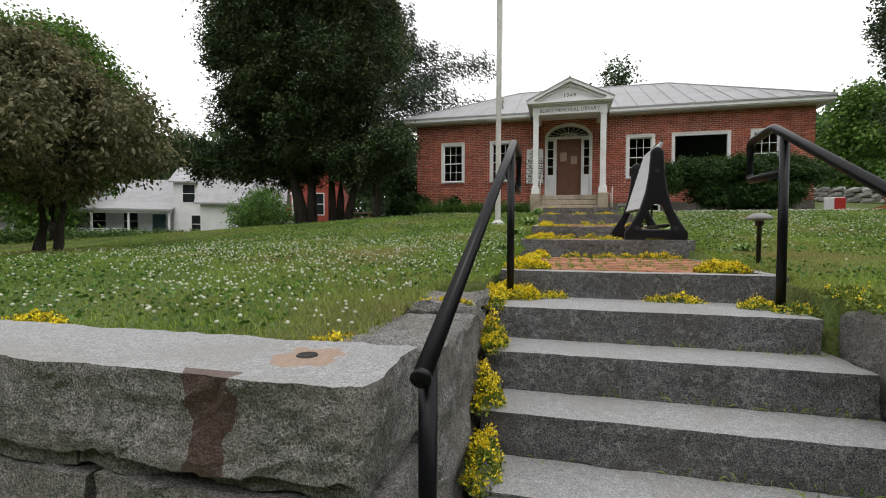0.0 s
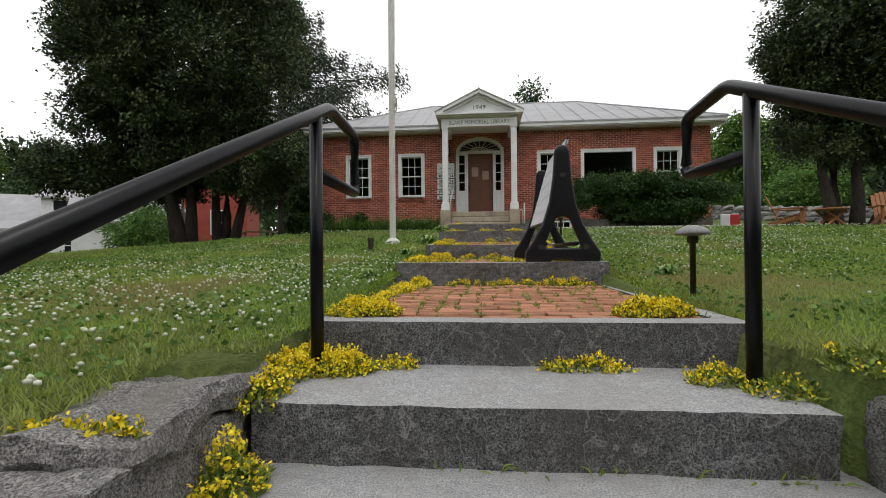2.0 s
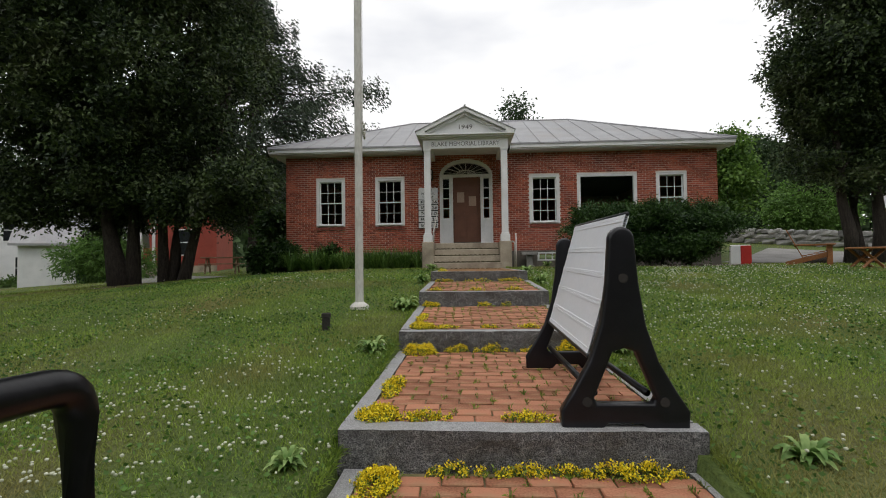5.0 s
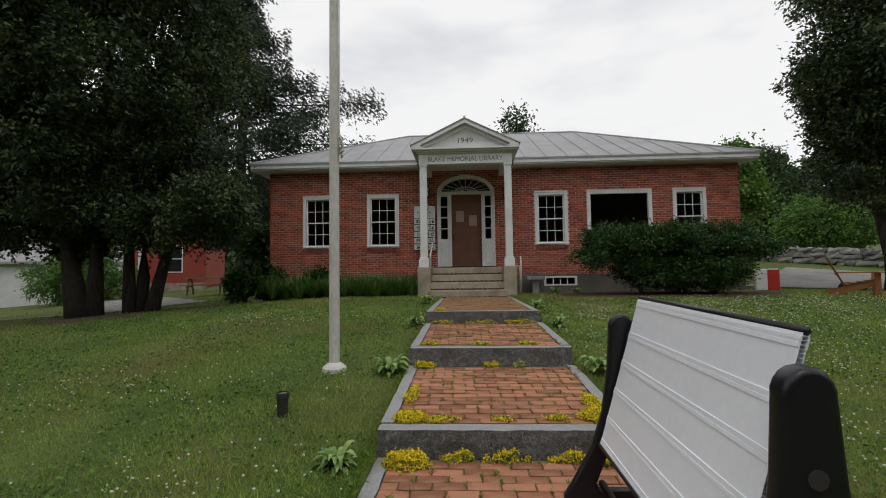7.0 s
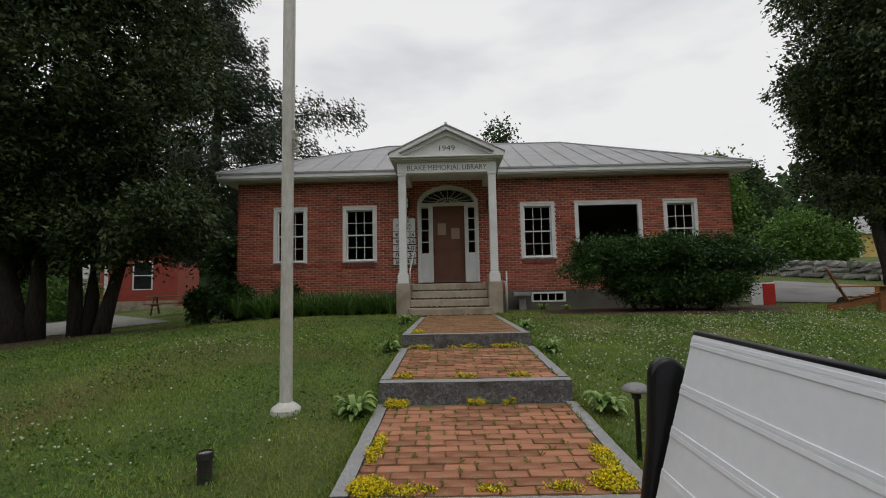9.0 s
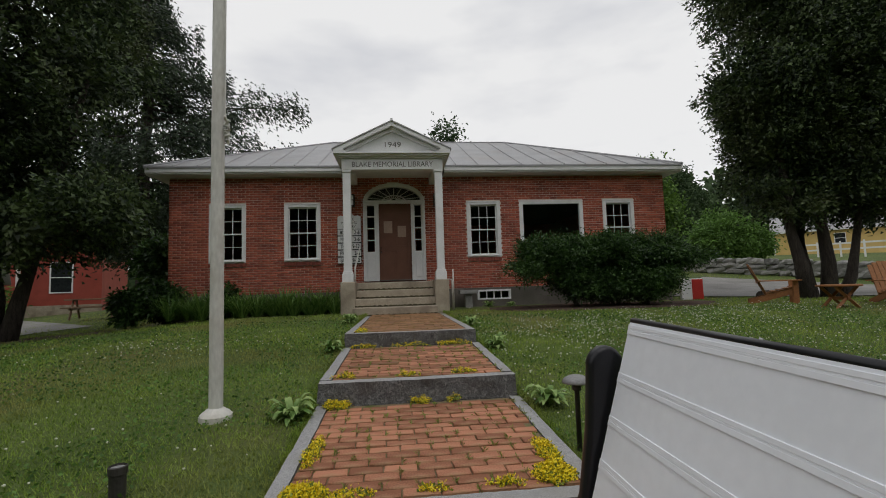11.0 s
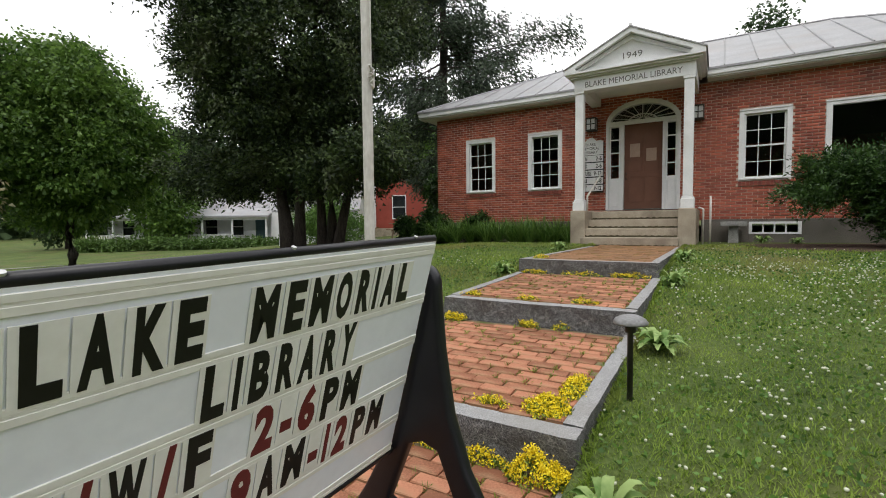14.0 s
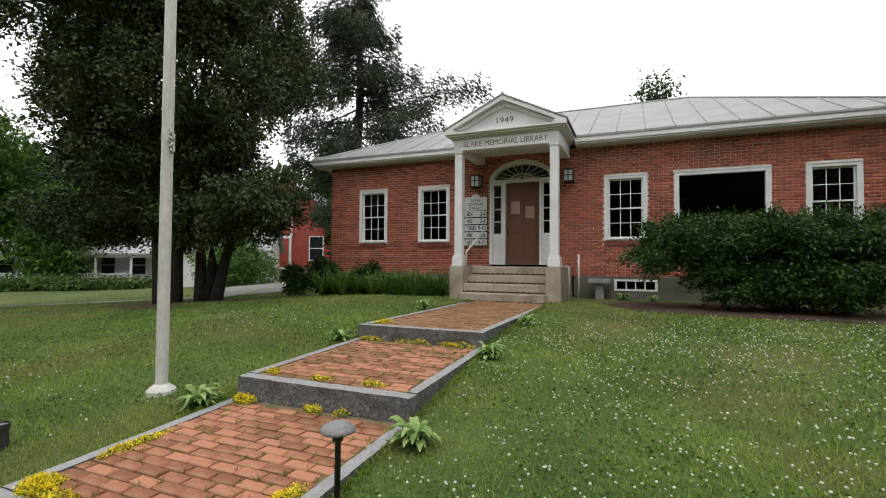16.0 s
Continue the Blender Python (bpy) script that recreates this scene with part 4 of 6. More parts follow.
tube(bm, [(0.085 + 0.025 * math.sin(k * 1.9), -0.03 + 0.02 * math.cos(k * 2.7), 2.35 + 0.018 * k) for k in range(14)], 0.013, 6)
part("rope_coil", bm, M_ROPE, pole, smooth=True)


# ---- trees ----
def limb(bm, a, b, r0, r1, rng, n=5, wander=0.12, sides=8):
    a, b = np.array(a, float), np.array(b, float)
    pts = [a + (b - a) * k / n + (rng.normal(0, wander, 3) * np.linalg.norm(b - a) * 0.3 * (0 < k < n)) for k in range(n + 1)]
    tube(bm, pts, r0, sides, [r0 + (r1 - r0) * k / n for k in range(n + 1)])


def crown_points(rng, lobes, n, shell=0.55):
    """Points in the outer parts of several overlapping lobes (x, y, z, rx, ry, rz), with the way outwards."""
    lobes = np.array(lobes, float)
    weight = lobes[:, 3] * lobes[:, 4] + lobes[:, 4] * lobes[:, 5]
    pick = rng.choice(len(lobes), n, p=weight / weight.sum())
    d = unit(rng.normal(size=(n, 3)))
    r = shell + (1 - shell) * rng.uniform(0, 1, (n, 1)) ** 0.6
    wob = 1 + 0.16 * np.sin(d[:, :1] * 7 + pick[:, None]) * np.sin(d[:, 2:] * 6 + 2 * pick[:, None]) + rng.normal(0, 0.05, (n, 1))
    return lobes[pick, :3] + d * lobes[pick, 3:] * r * wob, d


def sprays(at, d, rng, per, spread, flat):
    """Splits each point into a clump of leaves, drawn out along its way and flattened."""
    m = len(at) * per
    size = np.repeat(rng.uniform(0.6, 1.5, (len(at), 1)), per, 0) * spread
    d1 = np.repeat(unit(d * np.array((1, 1, 0.5)) + rng.normal(0, 0.35, d.shape)), per, 0)
    at2 = np.repeat(at, per, 0) + rng.normal(0, 1, (m, 3)) * size * np.array((1, 1, flat)) + d1 * size * rng.uniform(-1.2, 1.6, (m, 1))
    return at2, unit(d1 * 0.9 + rng.normal(0, 0.55, (m, 3)))


def lobes_in(rng, centre, rx, rz, n, size, taper=0.5):
    """Lobes that fill an egg-shaped crown; taper narrows it towards the top."""
    out = []
    for _ in range(n):
        h = rng.uniform(-1, 1)
        w = math.sqrt(max(0.05, 1 - h * h)) * (1 - taper * max(0, h))
        a, r = rng.uniform(0, 2 * math.pi), math.sqrt(rng.uniform(0.15, 1))
        s = size * rng.uniform(0.7, 1.25)
        out.append((centre[0] + rx * w * r * math.cos(a), centre[1] + rx * w * r * math.sin(a), centre[2] + rz * h, s, s, s * 1.15))
    return out


def broad_tree(name, at, trunks, lobes, mat, label, category, count, leaf, per=6, spread=0.16, seed=1, droop=0.2, shell=0.55, limbs=18, flat=0.7, needle=False):
    rng = np.random.default_rng(seed)
    t = thing(name, at, label, category)
    for (x, y, tx, ty, h, r) in trunks:
        bm = bmesh.new()
        base = np.array((x, y, -0.2))
        top = np.array((tx, ty, h))
        pts = [base + (top - base) * k / 7 + rng.normal(0, 0.05, 3) * (0 < k < 7) for k in range(8)]
        tube(bm, pts, r, 10, [r * (1.5 if k == 0 else 1.12 if k == 1 else 1.0 - 0.1 * k) for k in range(8)])
        part("trunk", bm, M_BARK, t, smooth=True)
    lob = np.array(lobes)
    for k in range(limbs):
        bm = bmesh.new()
        L = lob[rng.integers(len(lob))]
        x, y, tx, ty, h, r = trunks[k % len(trunks)]
        f = rng.uniform(0.35, 0.95)
        a = np.array((x, y, -0.2)) * (1 - f) + np.array((tx, ty, h)) * f
        limb(bm, a, L[:3], r * 0.35, 0.02, rng, 5, 0.12, 6)
        part("limb", bm, M_BARK, t, smooth=True)
    p, d = crown_points(rng, lobes, count, shell)
    p, d = sprays(p, d, rng, per, spread, flat)
    ob = new("crown", leaves("crown", p, d, leaf[0], leaf[1], mat, rng, droop, needle))
    ob.parent = t
    return t

rng0 = np.random.default_rng(11)
CEDAR_TRUNKS = [(-0.55, -0.35, -2.0, 0.2, 7, 0.20), (-0.32, -0.2, -0.5, 0.4, 8, 0.15), (0.45, 0.0, 0.2, 0.2, 9, 0.12), (0.66, 0.1, 1.0, 0.3, 8, 0.13), (0.92, 0.05, 2.3, 0.6, 7, 0.13)]
broad_tree("cedar_tree", (-8.4, 16.1, 1.62), CEDAR_TRUNKS,
           lobes_in(rng0, (-0.8, 0, 8.0), 3.7, 5.0, 105, 1.05, 0.3) + [(x, rng0.uniform(-1.4, 1.2), rng0.uniform(1.8, 2.9) + 0.10 * max(0.0, x + 1.5), 0.8, 0.8, 0.55) for x in np.linspace(-5.2, 3.2, 30)], M_CEDAR, "large dark cedar tree with several trunks", "tree", 6000, (0.105, 0.072), 70, 0.13, 3, 0.1, 0.55, 26, 1.0, True)
broad_tree("cedar_tree", (11.6, 17.6, 1.95), [(-0.25, -0.5, -0.8, -0.5, 7, 0.15), (0.1, -0.3, 0.2, 0.0, 8, 0.18), (0.6, -0.4, 1.0, 0, 8, 0.15), (1.05, -0.3, 2.9, -0.4, 5.4, 0.12)],
           lobes_in(rng0, (1.2, 0, 8.2), 2.9, 5.0, 84, 1.0, 0.3) + [(x, rng0.uniform(-1.4, 0.8), rng0.uniform(2.5, 3.6), 0.8, 0.8, 0.5) for x in np.linspace(-1.0, 5.5, 16)], M_CEDAR, "large dark cedar tree shading wooden chairs", "tree", 4300, (0.105, 0.072), 70, 0.13, 4, 0.1, 0.55, 22, 1.0, True)
broad_tree("maple_tree", (-18.5, 13.7, 0.9), [(0, 0, 0.1, 0.1, 5, 0.17)],
           lobes_in(rng0, (-0.2, 0, 5.0), 3.4, 2.7, 110, 0.85, 0.45), M_MAPLE, "full green maple tree on the lawn", "tree", 3700, (0.15, 0.11), 28, 0.2, 5, 0.3, 0.45, 24, 0.35)
broad_tree("crab_apple_tree", (-9.2, 6.8, 0.9), [(0, 0, 0.1, 0.1, 2.4, 0.085), (0.32, 0.1, 0.6, 0.2, 2.4, 0.075)],
           lobes_in(rng0, (0.2, -0.2, 2.45), 2.0, 1.05, 46, 0.44, 0.5), M_CRAB, "bronze-leaved crab apple tree on the lawn", "tree", 2400, (0.10, 0.05), 22, 0.11, 6, 0.3, 0.35, 20, 0.6)
yew_lobes = []
for x in np.linspace(-2.05, 2.05, 40):
    for lift in (0.0, 1.0):
        yew_lobes.append((x * (0.52 + 0.42 * lift) + 0.22 * (1 - lift) + rng0.uniform(-0.1, 0.1), rng0.uniform(-0.45, 0.35), 0.62 + 0.72 * lift + rng0.uniform(-0.22, 0.24) - 0.14 * lift * (x / 2.2) ** 2, rng0.uniform(0.3, 0.5), 0.42, rng0.uniform(0.18, 0.3)))
broad_tree("yew_bush", (5.6, 16.5, 1.95), [(-0.5, 0, -1.4, 0, 1.2, 0.06), (0.3, 0, 0.6, 0.1, 1.2, 0.06), (0.9, 0, 1.9, 0.1, 1.2, 0.06)],
           yew_lobes, M_YEW, "wide dark green yew bush spreading in front of the windows", "bush", 1900, (0.075, 0.032), 95, 0.09, 7, 0.0, 0.4, 14, 0.6, True)
# open spruce behind the library
spr = thing("spruce_tree", (-12.0, 30.1, 1.9), "tall open spruce tree behind the library", "tree")
rs = np.random.default_rng(8)
bm = bmesh.new()
tube(bm, [(0.1 * math.sin(k), 0.1 * math.cos(k), -0.3 + 1.6 * k) for k in range(14)], 0.4, 10, [0.45 - 0.028 * k for k in range(14)])
part("trunk", bm, M_BARK, spr, smooth=True)
P, D = [], []
for k in range(120):
    h = 3.0 + 17 * (k / 120) + rs.uniform(-0.2, 0.2)
    a = rs.uniform(0, 2 * math.pi)
    length = (6.2 - 4.6 * abs(h - 9.0) / 11) * rs.uniform(0.35, 0.95)
    reach = 7.0 < h < 11 and k % 3 == 0
    if reach:
        a, length = rs.uniform(-0.6, 0.45), rs.uniform(4.8, 8.0)
    way = np.array((math.cos(a), math.sin(a), rs.uniform(-0.3, 0.25)))
    tip = np.array((0, 0, h)) + way * length
    bm = bmesh.new()
    tube(bm, [np.array((0, 0, h)) + way * length * q + np.array((0, 0, -0.5 * q * (1 - q))) for q in (0, 0.25, 0.5, 0.75, 1)], 0.05, 5, [0.06, 0.05, 0.035, 0.022, 0.01])
    part("limb", bm, M_BARK, spr)
    n = int((430 if reach else 800) * length / 4)
    q = 0.22 + 0.8 * rs.uniform(0, 1, (n, 1)) ** 0.75
    side = np.cross(way, (0, 0, 1.0))
    base = np.array((0, 0, h)) + way * length * q + np.array((0, 0, -0.5)) * q * (1 - q)
    P.append(base + side * rs.normal(0, 0.5, (n, 1)) * (1.1 - q * 0.6) + np.array((0, 0, 1.0)) * rs.normal(-0.3, 0.36, (n, 1)))
    D.append(unit(way * 0.6 + side * rs.normal(0, 0.7, (n, 1)) + np.array((0, 0, -0.35)) + rs.normal(0, 0.25, (n, 3))))
ob = new("crown", leaves("crown", np.concatenate(P), np.concatenate(D), 0.21, 0.09, M_SPRUCE, rs, 0.2, True))
ob.parent = spr
broad_tree("distant_tree", (4.6, 41.0, 2.8), [(0, 0, 0.1, 0.1, 9, 0.2)], lobes_in(rng0, (0, 0, 10.3), 1.2, 1.6, 16, 0.8, 0.2), M_WOODS, "tree top showing behind the library roof", "tree", 420, (0.30, 0.16), 5, 0.3, 9, 0.2)

# ---- far woods ----
rw = np.random.default_rng(21)
parts_p, parts_d = [], []
for k in range(420):
    a = rw.uniform(0, 2 * math.pi)
    r = rw.uniform(95, 150)
    cx, cy = r * math.cos(a), 10 + r * math.sin(a)
    if abs(a - math.pi / 2) < 0.05:
        continue
    top = (21 + 3 * math.sin(3 * a + 1) + 3 * math.sin(7 * a)) * (r / 95) * (0.85 if cx < 0 else 1.0)
    n = 240
    d = unit(rw.normal(size=(n, 3)))
    parts_p.append(np.array((cx, cy, max(2.0, top * 0.5))) + d * np.array((6.5, 6.5, top * 0.55)) * rw.uniform(0.7, 1.05, (n, 1)))
    parts_d.append(unit(d + rw.normal(0, 0.5, (n, 3))))
# unseen trees added across the street so the windows reflect something dark
for k in range(110):
    cx, cy, top = rw.uniform(-60, 60), rw.uniform(-34, -20), rw.uniform(13, 18)
    n = 300
    d = unit(rw.normal(size=(n, 3)))
    parts_p.append(np.array((cx, cy, top * 0.52)) + d * np.array((4.0, 4.0, top * 0.5)) * rw.uniform(0.6, 1.05, (n, 1)))
    parts_d.append(unit(d + rw.normal(0, 0.5, (n, 3))))
tagged(new("woods", leaves("woods", np.concatenate(parts_p), np.concatenate(parts_d), 2.6, 1.7, M_WOODS, rw, 0.1)), "wooded green hills around the village and unseen trees added for reflections", "woods", kind="stuff")


# ---- white farmhouse ----
M_CLAP = material("white_clapboard", (0.66, 0.67, 0.68), (0.78, 0.78, 0.79), 0.6, 2, 30, 0.05, stain=(0.55, 0.55, 0.54), stain_scale=0.6, stain_amount=0.4)
M_TEAL = material("teal_door_paint", (0.03, 0.07, 0.08), (0.045, 0.095, 0.105), 0.5, 3, 30, 0)
M_PANEDARK = material("dark_far_window_glass", (0.012, 0.014, 0.016), (0.03, 0.033, 0.036), 0.12, 2, 10, 0)
M_BARNRED = material("barn_red_paint", (0.26, 0.045, 0.03), (0.38, 0.075, 0.05), 0.7, 2, 40, 0.1, stain=(0.18, 0.035, 0.025), stain_scale=1.0, stain_amount=0.4)
M_YELLOW = material("yellow_house_paint", (0.55, 0.38, 0.13), (0.66, 0.47, 0.18), 0.7, 1, 30, 0.05)


def far_window(parent, x0, x1, z0, z1, y):
    w = part("window", boxes((x0, x1, y - 0.04, y, z0, z0 + 0.08), (x0, x1, y - 0.04, y, z1 - 0.08, z1), (x0, x0 + 0.08, y - 0.04, y, z0 + 0.08, z1 - 0.08), (x1 - 0.08, x1, y - 0.04, y, z0 + 0.08, z1 - 0.08),
                              (x0 + 0.08, x1 - 0.08, y - 0.03, y, (z0 + z1) / 2 - 0.03, (z0 + z1) / 2 + 0.03)), M_WHITE, parent)
    part("pane", boxes((x0 + 0.08, x1 - 0.08, y - 0.012, y + 0.01, z0 + 0.08, z1 - 0.08)), M_PANEDARK, w, "dark glass")
    return w


def gable_block(parent, x0, x1, y0, y1, z1, rise, wall_mat, ridge_along_x=True, over=0.35):
    part("wall", boxes((x0, x1, y0, y1, -0.8, z1)), wall_mat, parent)
    bm = bmesh.new()
    if ridge_along_x:
        ym = (y0 + y1) / 2
        for s, (ya, yb) in ((1, (y0 - over, ym)), (-1, (y1 + over, ym))):
            k = over * rise / (ym - y0)
            a = [bm.verts.new(p) for p in ((x0 - over, ya, z1 - k), (x1 + over, ya, z1 - k), (x1 + over, yb, z1 + rise), (x0 - over, yb, z1 + rise))]
            b = [bm.verts.new(v.co + Vector((0, 0, 0.14))) for v in a]
            bm.faces.new(a[::-1])
            bm.faces.new(b)
            for i in range(4):
                bm.faces.new((a[i], a[(i + 1) % 4], b[(i + 1) % 4], b[i]))
        part("roof", bm, M_ROOF, parent, "grey metal roof")
        g = bmesh.new()
        for xa, xb in ((x0, x0 + 0.1), (x1 - 0.1, x1)):
            a = [g.verts.new(p) for p in ((xa, y0, z1), (xa, y1, z1), (xa, ym, z1 + rise))]
            b = [g.verts.new(p) for p in ((xb, y0, z1), (xb, y1, z1), (xb, ym, z1 + rise))]
            g.faces.new(a)
            g.faces.new(b[::-1])
            for i in range(3):
                g.faces.new((a[i], a[(i + 1) % 3], b[(i + 1) % 3], b[i]))
        part("gable", g, wall_mat, parent)
    else:
        xm = (x0 + x1) / 2
        for xa, xb in ((x0 - over, xm), (x1 + over, xm)):
            k = over * rise / (xm - x0)
            a = [bm.verts.new(p) for p in ((xa, y0 - over, z1 - k), (xa, y1 + over, z1 - k), (xb, y1 + over, z1 + rise), (xb, y0 - over, z1 + rise))]
            b = [bm.verts.new(v.co + Vector((0, 0, 0.14))) for v in a]
            bm.faces.new(a[::-1])
            bm.faces.new(b)
            for i in range(4):
                bm.faces.new((a[i], a[(i + 1) % 4], b[(i + 1) % 4], b[i]))
        part("roof", bm, M_ROOF, parent, "grey metal roof")
        g = prism(bmesh.new(), [(x0, z1), (x1, z1), (xm, z1 + rise)], y0, y0 + 0.1)
        part("gable", g, wall_mat, parent)


house = thing("farmhouse", (-35.4, 35.2, 0.75), "white clapboard farmhouse with a long columned porch", "house", turn=30)
gable_block(house, 1.2, 7.6, -0.6, 8.0, 5.3, 2.0, M_CLAP)
gable_block(house, -16.0, 1.2, 1.6, 8.5, 3.4, 2.4, M_CLAP)
for x0, z0 in ((1.9, 3.3), (5.2, 3.3), (2.6, 0.5), (5.6, 0.5)):
    far_window(house, x0, x0 + 1.15, z0, z0 + 1.75, -0.6)
for x0 in (-14.5, -11.8, -8.9, -6.2, -3.6):
    far_window(house, x0, x0 + 1.3, 0.75, 2.55, 1.6)
part("front_door", boxes((-1.15, -0.05, 1.52, 1.6, 0.1, 2.3), soft=0.02), M_TEAL, house, "teal front door")
part("porch_floor", boxes((-16.0, 1.15, -1.2, 1.6, -0.6, 0.1)), M_CLAP, house)
bm = bmesh.new()
vv = [bm.verts.new(p) for p in ((-16.3, -1.6, 2.5), (1.3, -1.6, 2.5), (1.3, 1.6, 3.3), (-16.3, 1.6, 3.3))]
ww = [bm.verts.new(v.co + Vector((0, 0, 0.18))) for v in vv]
bm.faces.new(vv[::-1])
bm.faces.new(ww)
for i in range(4):
    bm.faces.new((vv[i], vv[(i + 1) % 4], ww[(i + 1) % 4], ww[i]))
part("porch_roof", bm, M_ROOF, house)
part("porch_beam", boxes((-16.1, 1.2, -1.35, -1.15, 2.3, 2.52)), M_WHITE, house)
for x in (-15.9, -13.4, -10.6, -7.8, -5.0, -2.2, 1.0):
    part("porch_post", boxes((x - 0.08, x + 0.08, -1.3, -1.14, 0.1, 2.32), soft=0.01), M_WHITE, house)
part("porch_rail", boxes((-15.9, -2.2, -1.26, -1.18, 0.88, 0.96), (-15.9, -2.2, -1.25, -1.19, 0.2, 0.26)), M_WHITE, house)
for x in np.arange(-15.7, -2.3, 0.24):
    part("baluster", boxes((x - 0.03, x + 0.03, -1.245, -1.195, 0.26, 0.88)), M_WHITE, house)
part("porch_lattice", boxes((-15.9, 1.0, -1.22, -1.2, -0.7, 0.08)), M_CLAP, house)
part("dormer", boxes((3.2, 5.2, 0.5, 4.2, 5.6, 7.0), soft=0.02), M_CLAP, house)
M_HEDGE = material("daylily_leaf", (0.05, 0.10, 0.02), (0.13, 0.22, 0.05), 0.6, 1.2, 5, 0, island=0.7, translucent=0.3)


def bush(name, at, lobes, mat, label, count, leaf, seed, spread=0.1):
    return broad_tree(name, at, [(0, 0, 0.05, 0, 0.6, 0.04)], lobes, mat, label, "bush", count // 3, leaf, 15, spread, seed, 0.2, 0.4, 4)


rb = np.random.default_rng(31)
bush("flower_hedge", (-31.5, 31.5, 0.55), [(x, x * 0.55 + rb.uniform(-0.3, 0.3), 0.35, 0.7, 0.5, 0.4) for x in np.linspace(-13, 4, 34)], M_HEDGE, "long leafy flower bed before the farmhouse porch", 2600, (0.35, 0.12), 33, 0.2)

# ---- garage and barn ----
garage = thing("garage", (-22.6, 31.0, 1.25), "white gabled garage with a dark green door", "garage", turn=28)
gable_block(garage, -3.6, 2.2, 0, 3.2, 2.6, 1.9, M_CLAP)
part("garage_door", boxes((-0.8, 1.4, -0.06, 0.02, -0.2, 2.0), soft=0.02), material("dark_green_door", (0.012, 0.028, 0.022), (0.02, 0.04, 0.03), 0.6, 3, 30, 0), garage, "dark green garage door")
barn = thing("barn", (-22.6, 36.6, 1.4), "red barn with white trim on a pale stone base", "barn", turn=22)
gable_block(barn, -5.0, 4.2, 0, 12, 4.6, 3.6, M_BARNRED, ridge_along_x=False)
part("base", boxes((-5.0, 4.25, -0.06, 0.0, -0.6, 0.75)), M_CONC, barn, "pale stone base")
part("barn_door", boxes((-3.0, -0.1, -0.10, 0.0, 0.95, 3.3)), M_BARNRED, barn)
part("door_trim", boxes((-3.2, 0.1, -0.12, 0.0, 3.3, 3.5), (-0.1, 0.1, -0.12, 0.0, 0.8, 3.3), (-3.2, -3.0, -0.12, 0.0, 0.8, 3.3), (-3.2, 0.1, -0.12, 0.0, 0.78, 0.95), (0.0, 0.16, -0.12, 0.0, 3.5, 6.2)), M_WHITE, barn, "white trim boards")
far_window(barn, 1.5, 2.7, 1.5, 3.5, 0.0)
far_window(barn, -1.6, -0.7, 5.2, 6.3, 0.0)
bush("round_bush", (-19.6, 28.5, 1.25), lobes_in(rb, (0, 0, 1.3), 2.0, 1.1, 34, 0.75, 0.2), M_SHRUB, "rounded green bush beside the drive", 3000, (0.22, 0.07), 35, 0.12)
bush("shrub", (-7.6, 22.8, 1.75), lobes_in(rb, (0, 0, 1.3), 0.6, 1.2, 18, 0.45, 0.4), M_YEW, "dark shrub at the library corner", 1800, (0.22, 0.09), 36, 0.12)
M_WOOD = material("weathered_wood", (0.16, 0.10, 0.06), (0.28, 0.19, 0.12), 0.8, 5, 50, 0.3, stretch=(1, 6, 6))
pt = thing("picnic_table", (-11.2, 25.2, 1.78), "weathered wooden picnic table near the barn", "table", turn=20)
part("tabletop", boxes((-0.9, 0.9, -0.38, 0.38, 0.70, 0.75), soft=0.006), M_WOOD, pt)
for s in (-1, 1):
    part("bench", boxes((-0.9, 0.9, s * 0.72 - 0.13, s * 0.72 + 0.13, 0.40, 0.45), soft=0.006), M_WOOD, pt)
    bm = bmesh.new()
    tube(bm, ((s * 0.65, -0.7, -0.02), (s * 0.65, -0.2, 0.7)), 0.04, 4)
    tube(bm, ((s * 0.65, 0.7, -0.02), (s * 0.65, 0.2, 0.7)), 0.04, 4)
    box(bm, s * 0.65 - 0.03, s * 0.65 + 0.03, -0.72, 0.72, 0.33, 0.40)
    part("trestle", bm, M_WOOD, pt)

# ---- paved strips ----
M_ASPH = material("pale_asphalt", (0.20, 0.195, 0.185), (0.30, 0.29, 0.275), 0.95, 1.5, 60, 0.3, stain=(0.15, 0.145, 0.13), stain_scale=0.6, stain_amount=0.5)


def strip(name, a, b, width, mat, label, lift=0.03, n=40):
    """A paved strip between two places of the plan, lying on the ground."""
    a, b = np.array(a, float), np.array(b, float)
    d = (b - a) / np.linalg.norm(b - a)
    side = np.array((-d[1], d[0])) * width / 2
    bm = bmesh.new()
    rows = []
    for k in range(n + 1):
        p = a + (b - a) * k / n
        row = []
        for s in np.linspace(-1, 1, 5):
            q = p + side * s
            row.append(bm.verts.new((q[0], q[1], float(ground_z(q[0], q[1])) + lift)))
        rows.append(row)
    for r, s in zip(rows, rows[1:]):
        for i in range(4):
            bm.faces.new((r[i], r[i + 1], s[i + 1], s[i]))
    return structure(name, bm, mat, label)


strip("road", (12.0, 23.0), (28.7, 8.1), 8.0, M_ASPH, "pale asphalt road past the lawn")
strip("pavement_1", (-40.0, 12.5), (-9.6, 18.6), 1.1, M_ASPH, "narrow pale footpath across the lawn", 0.025)
strip("pavement_2", (-9.6, 19.5), (-22.0, 33.0), 3.2, M_ASPH, "pale drive to the garage", 0.025)

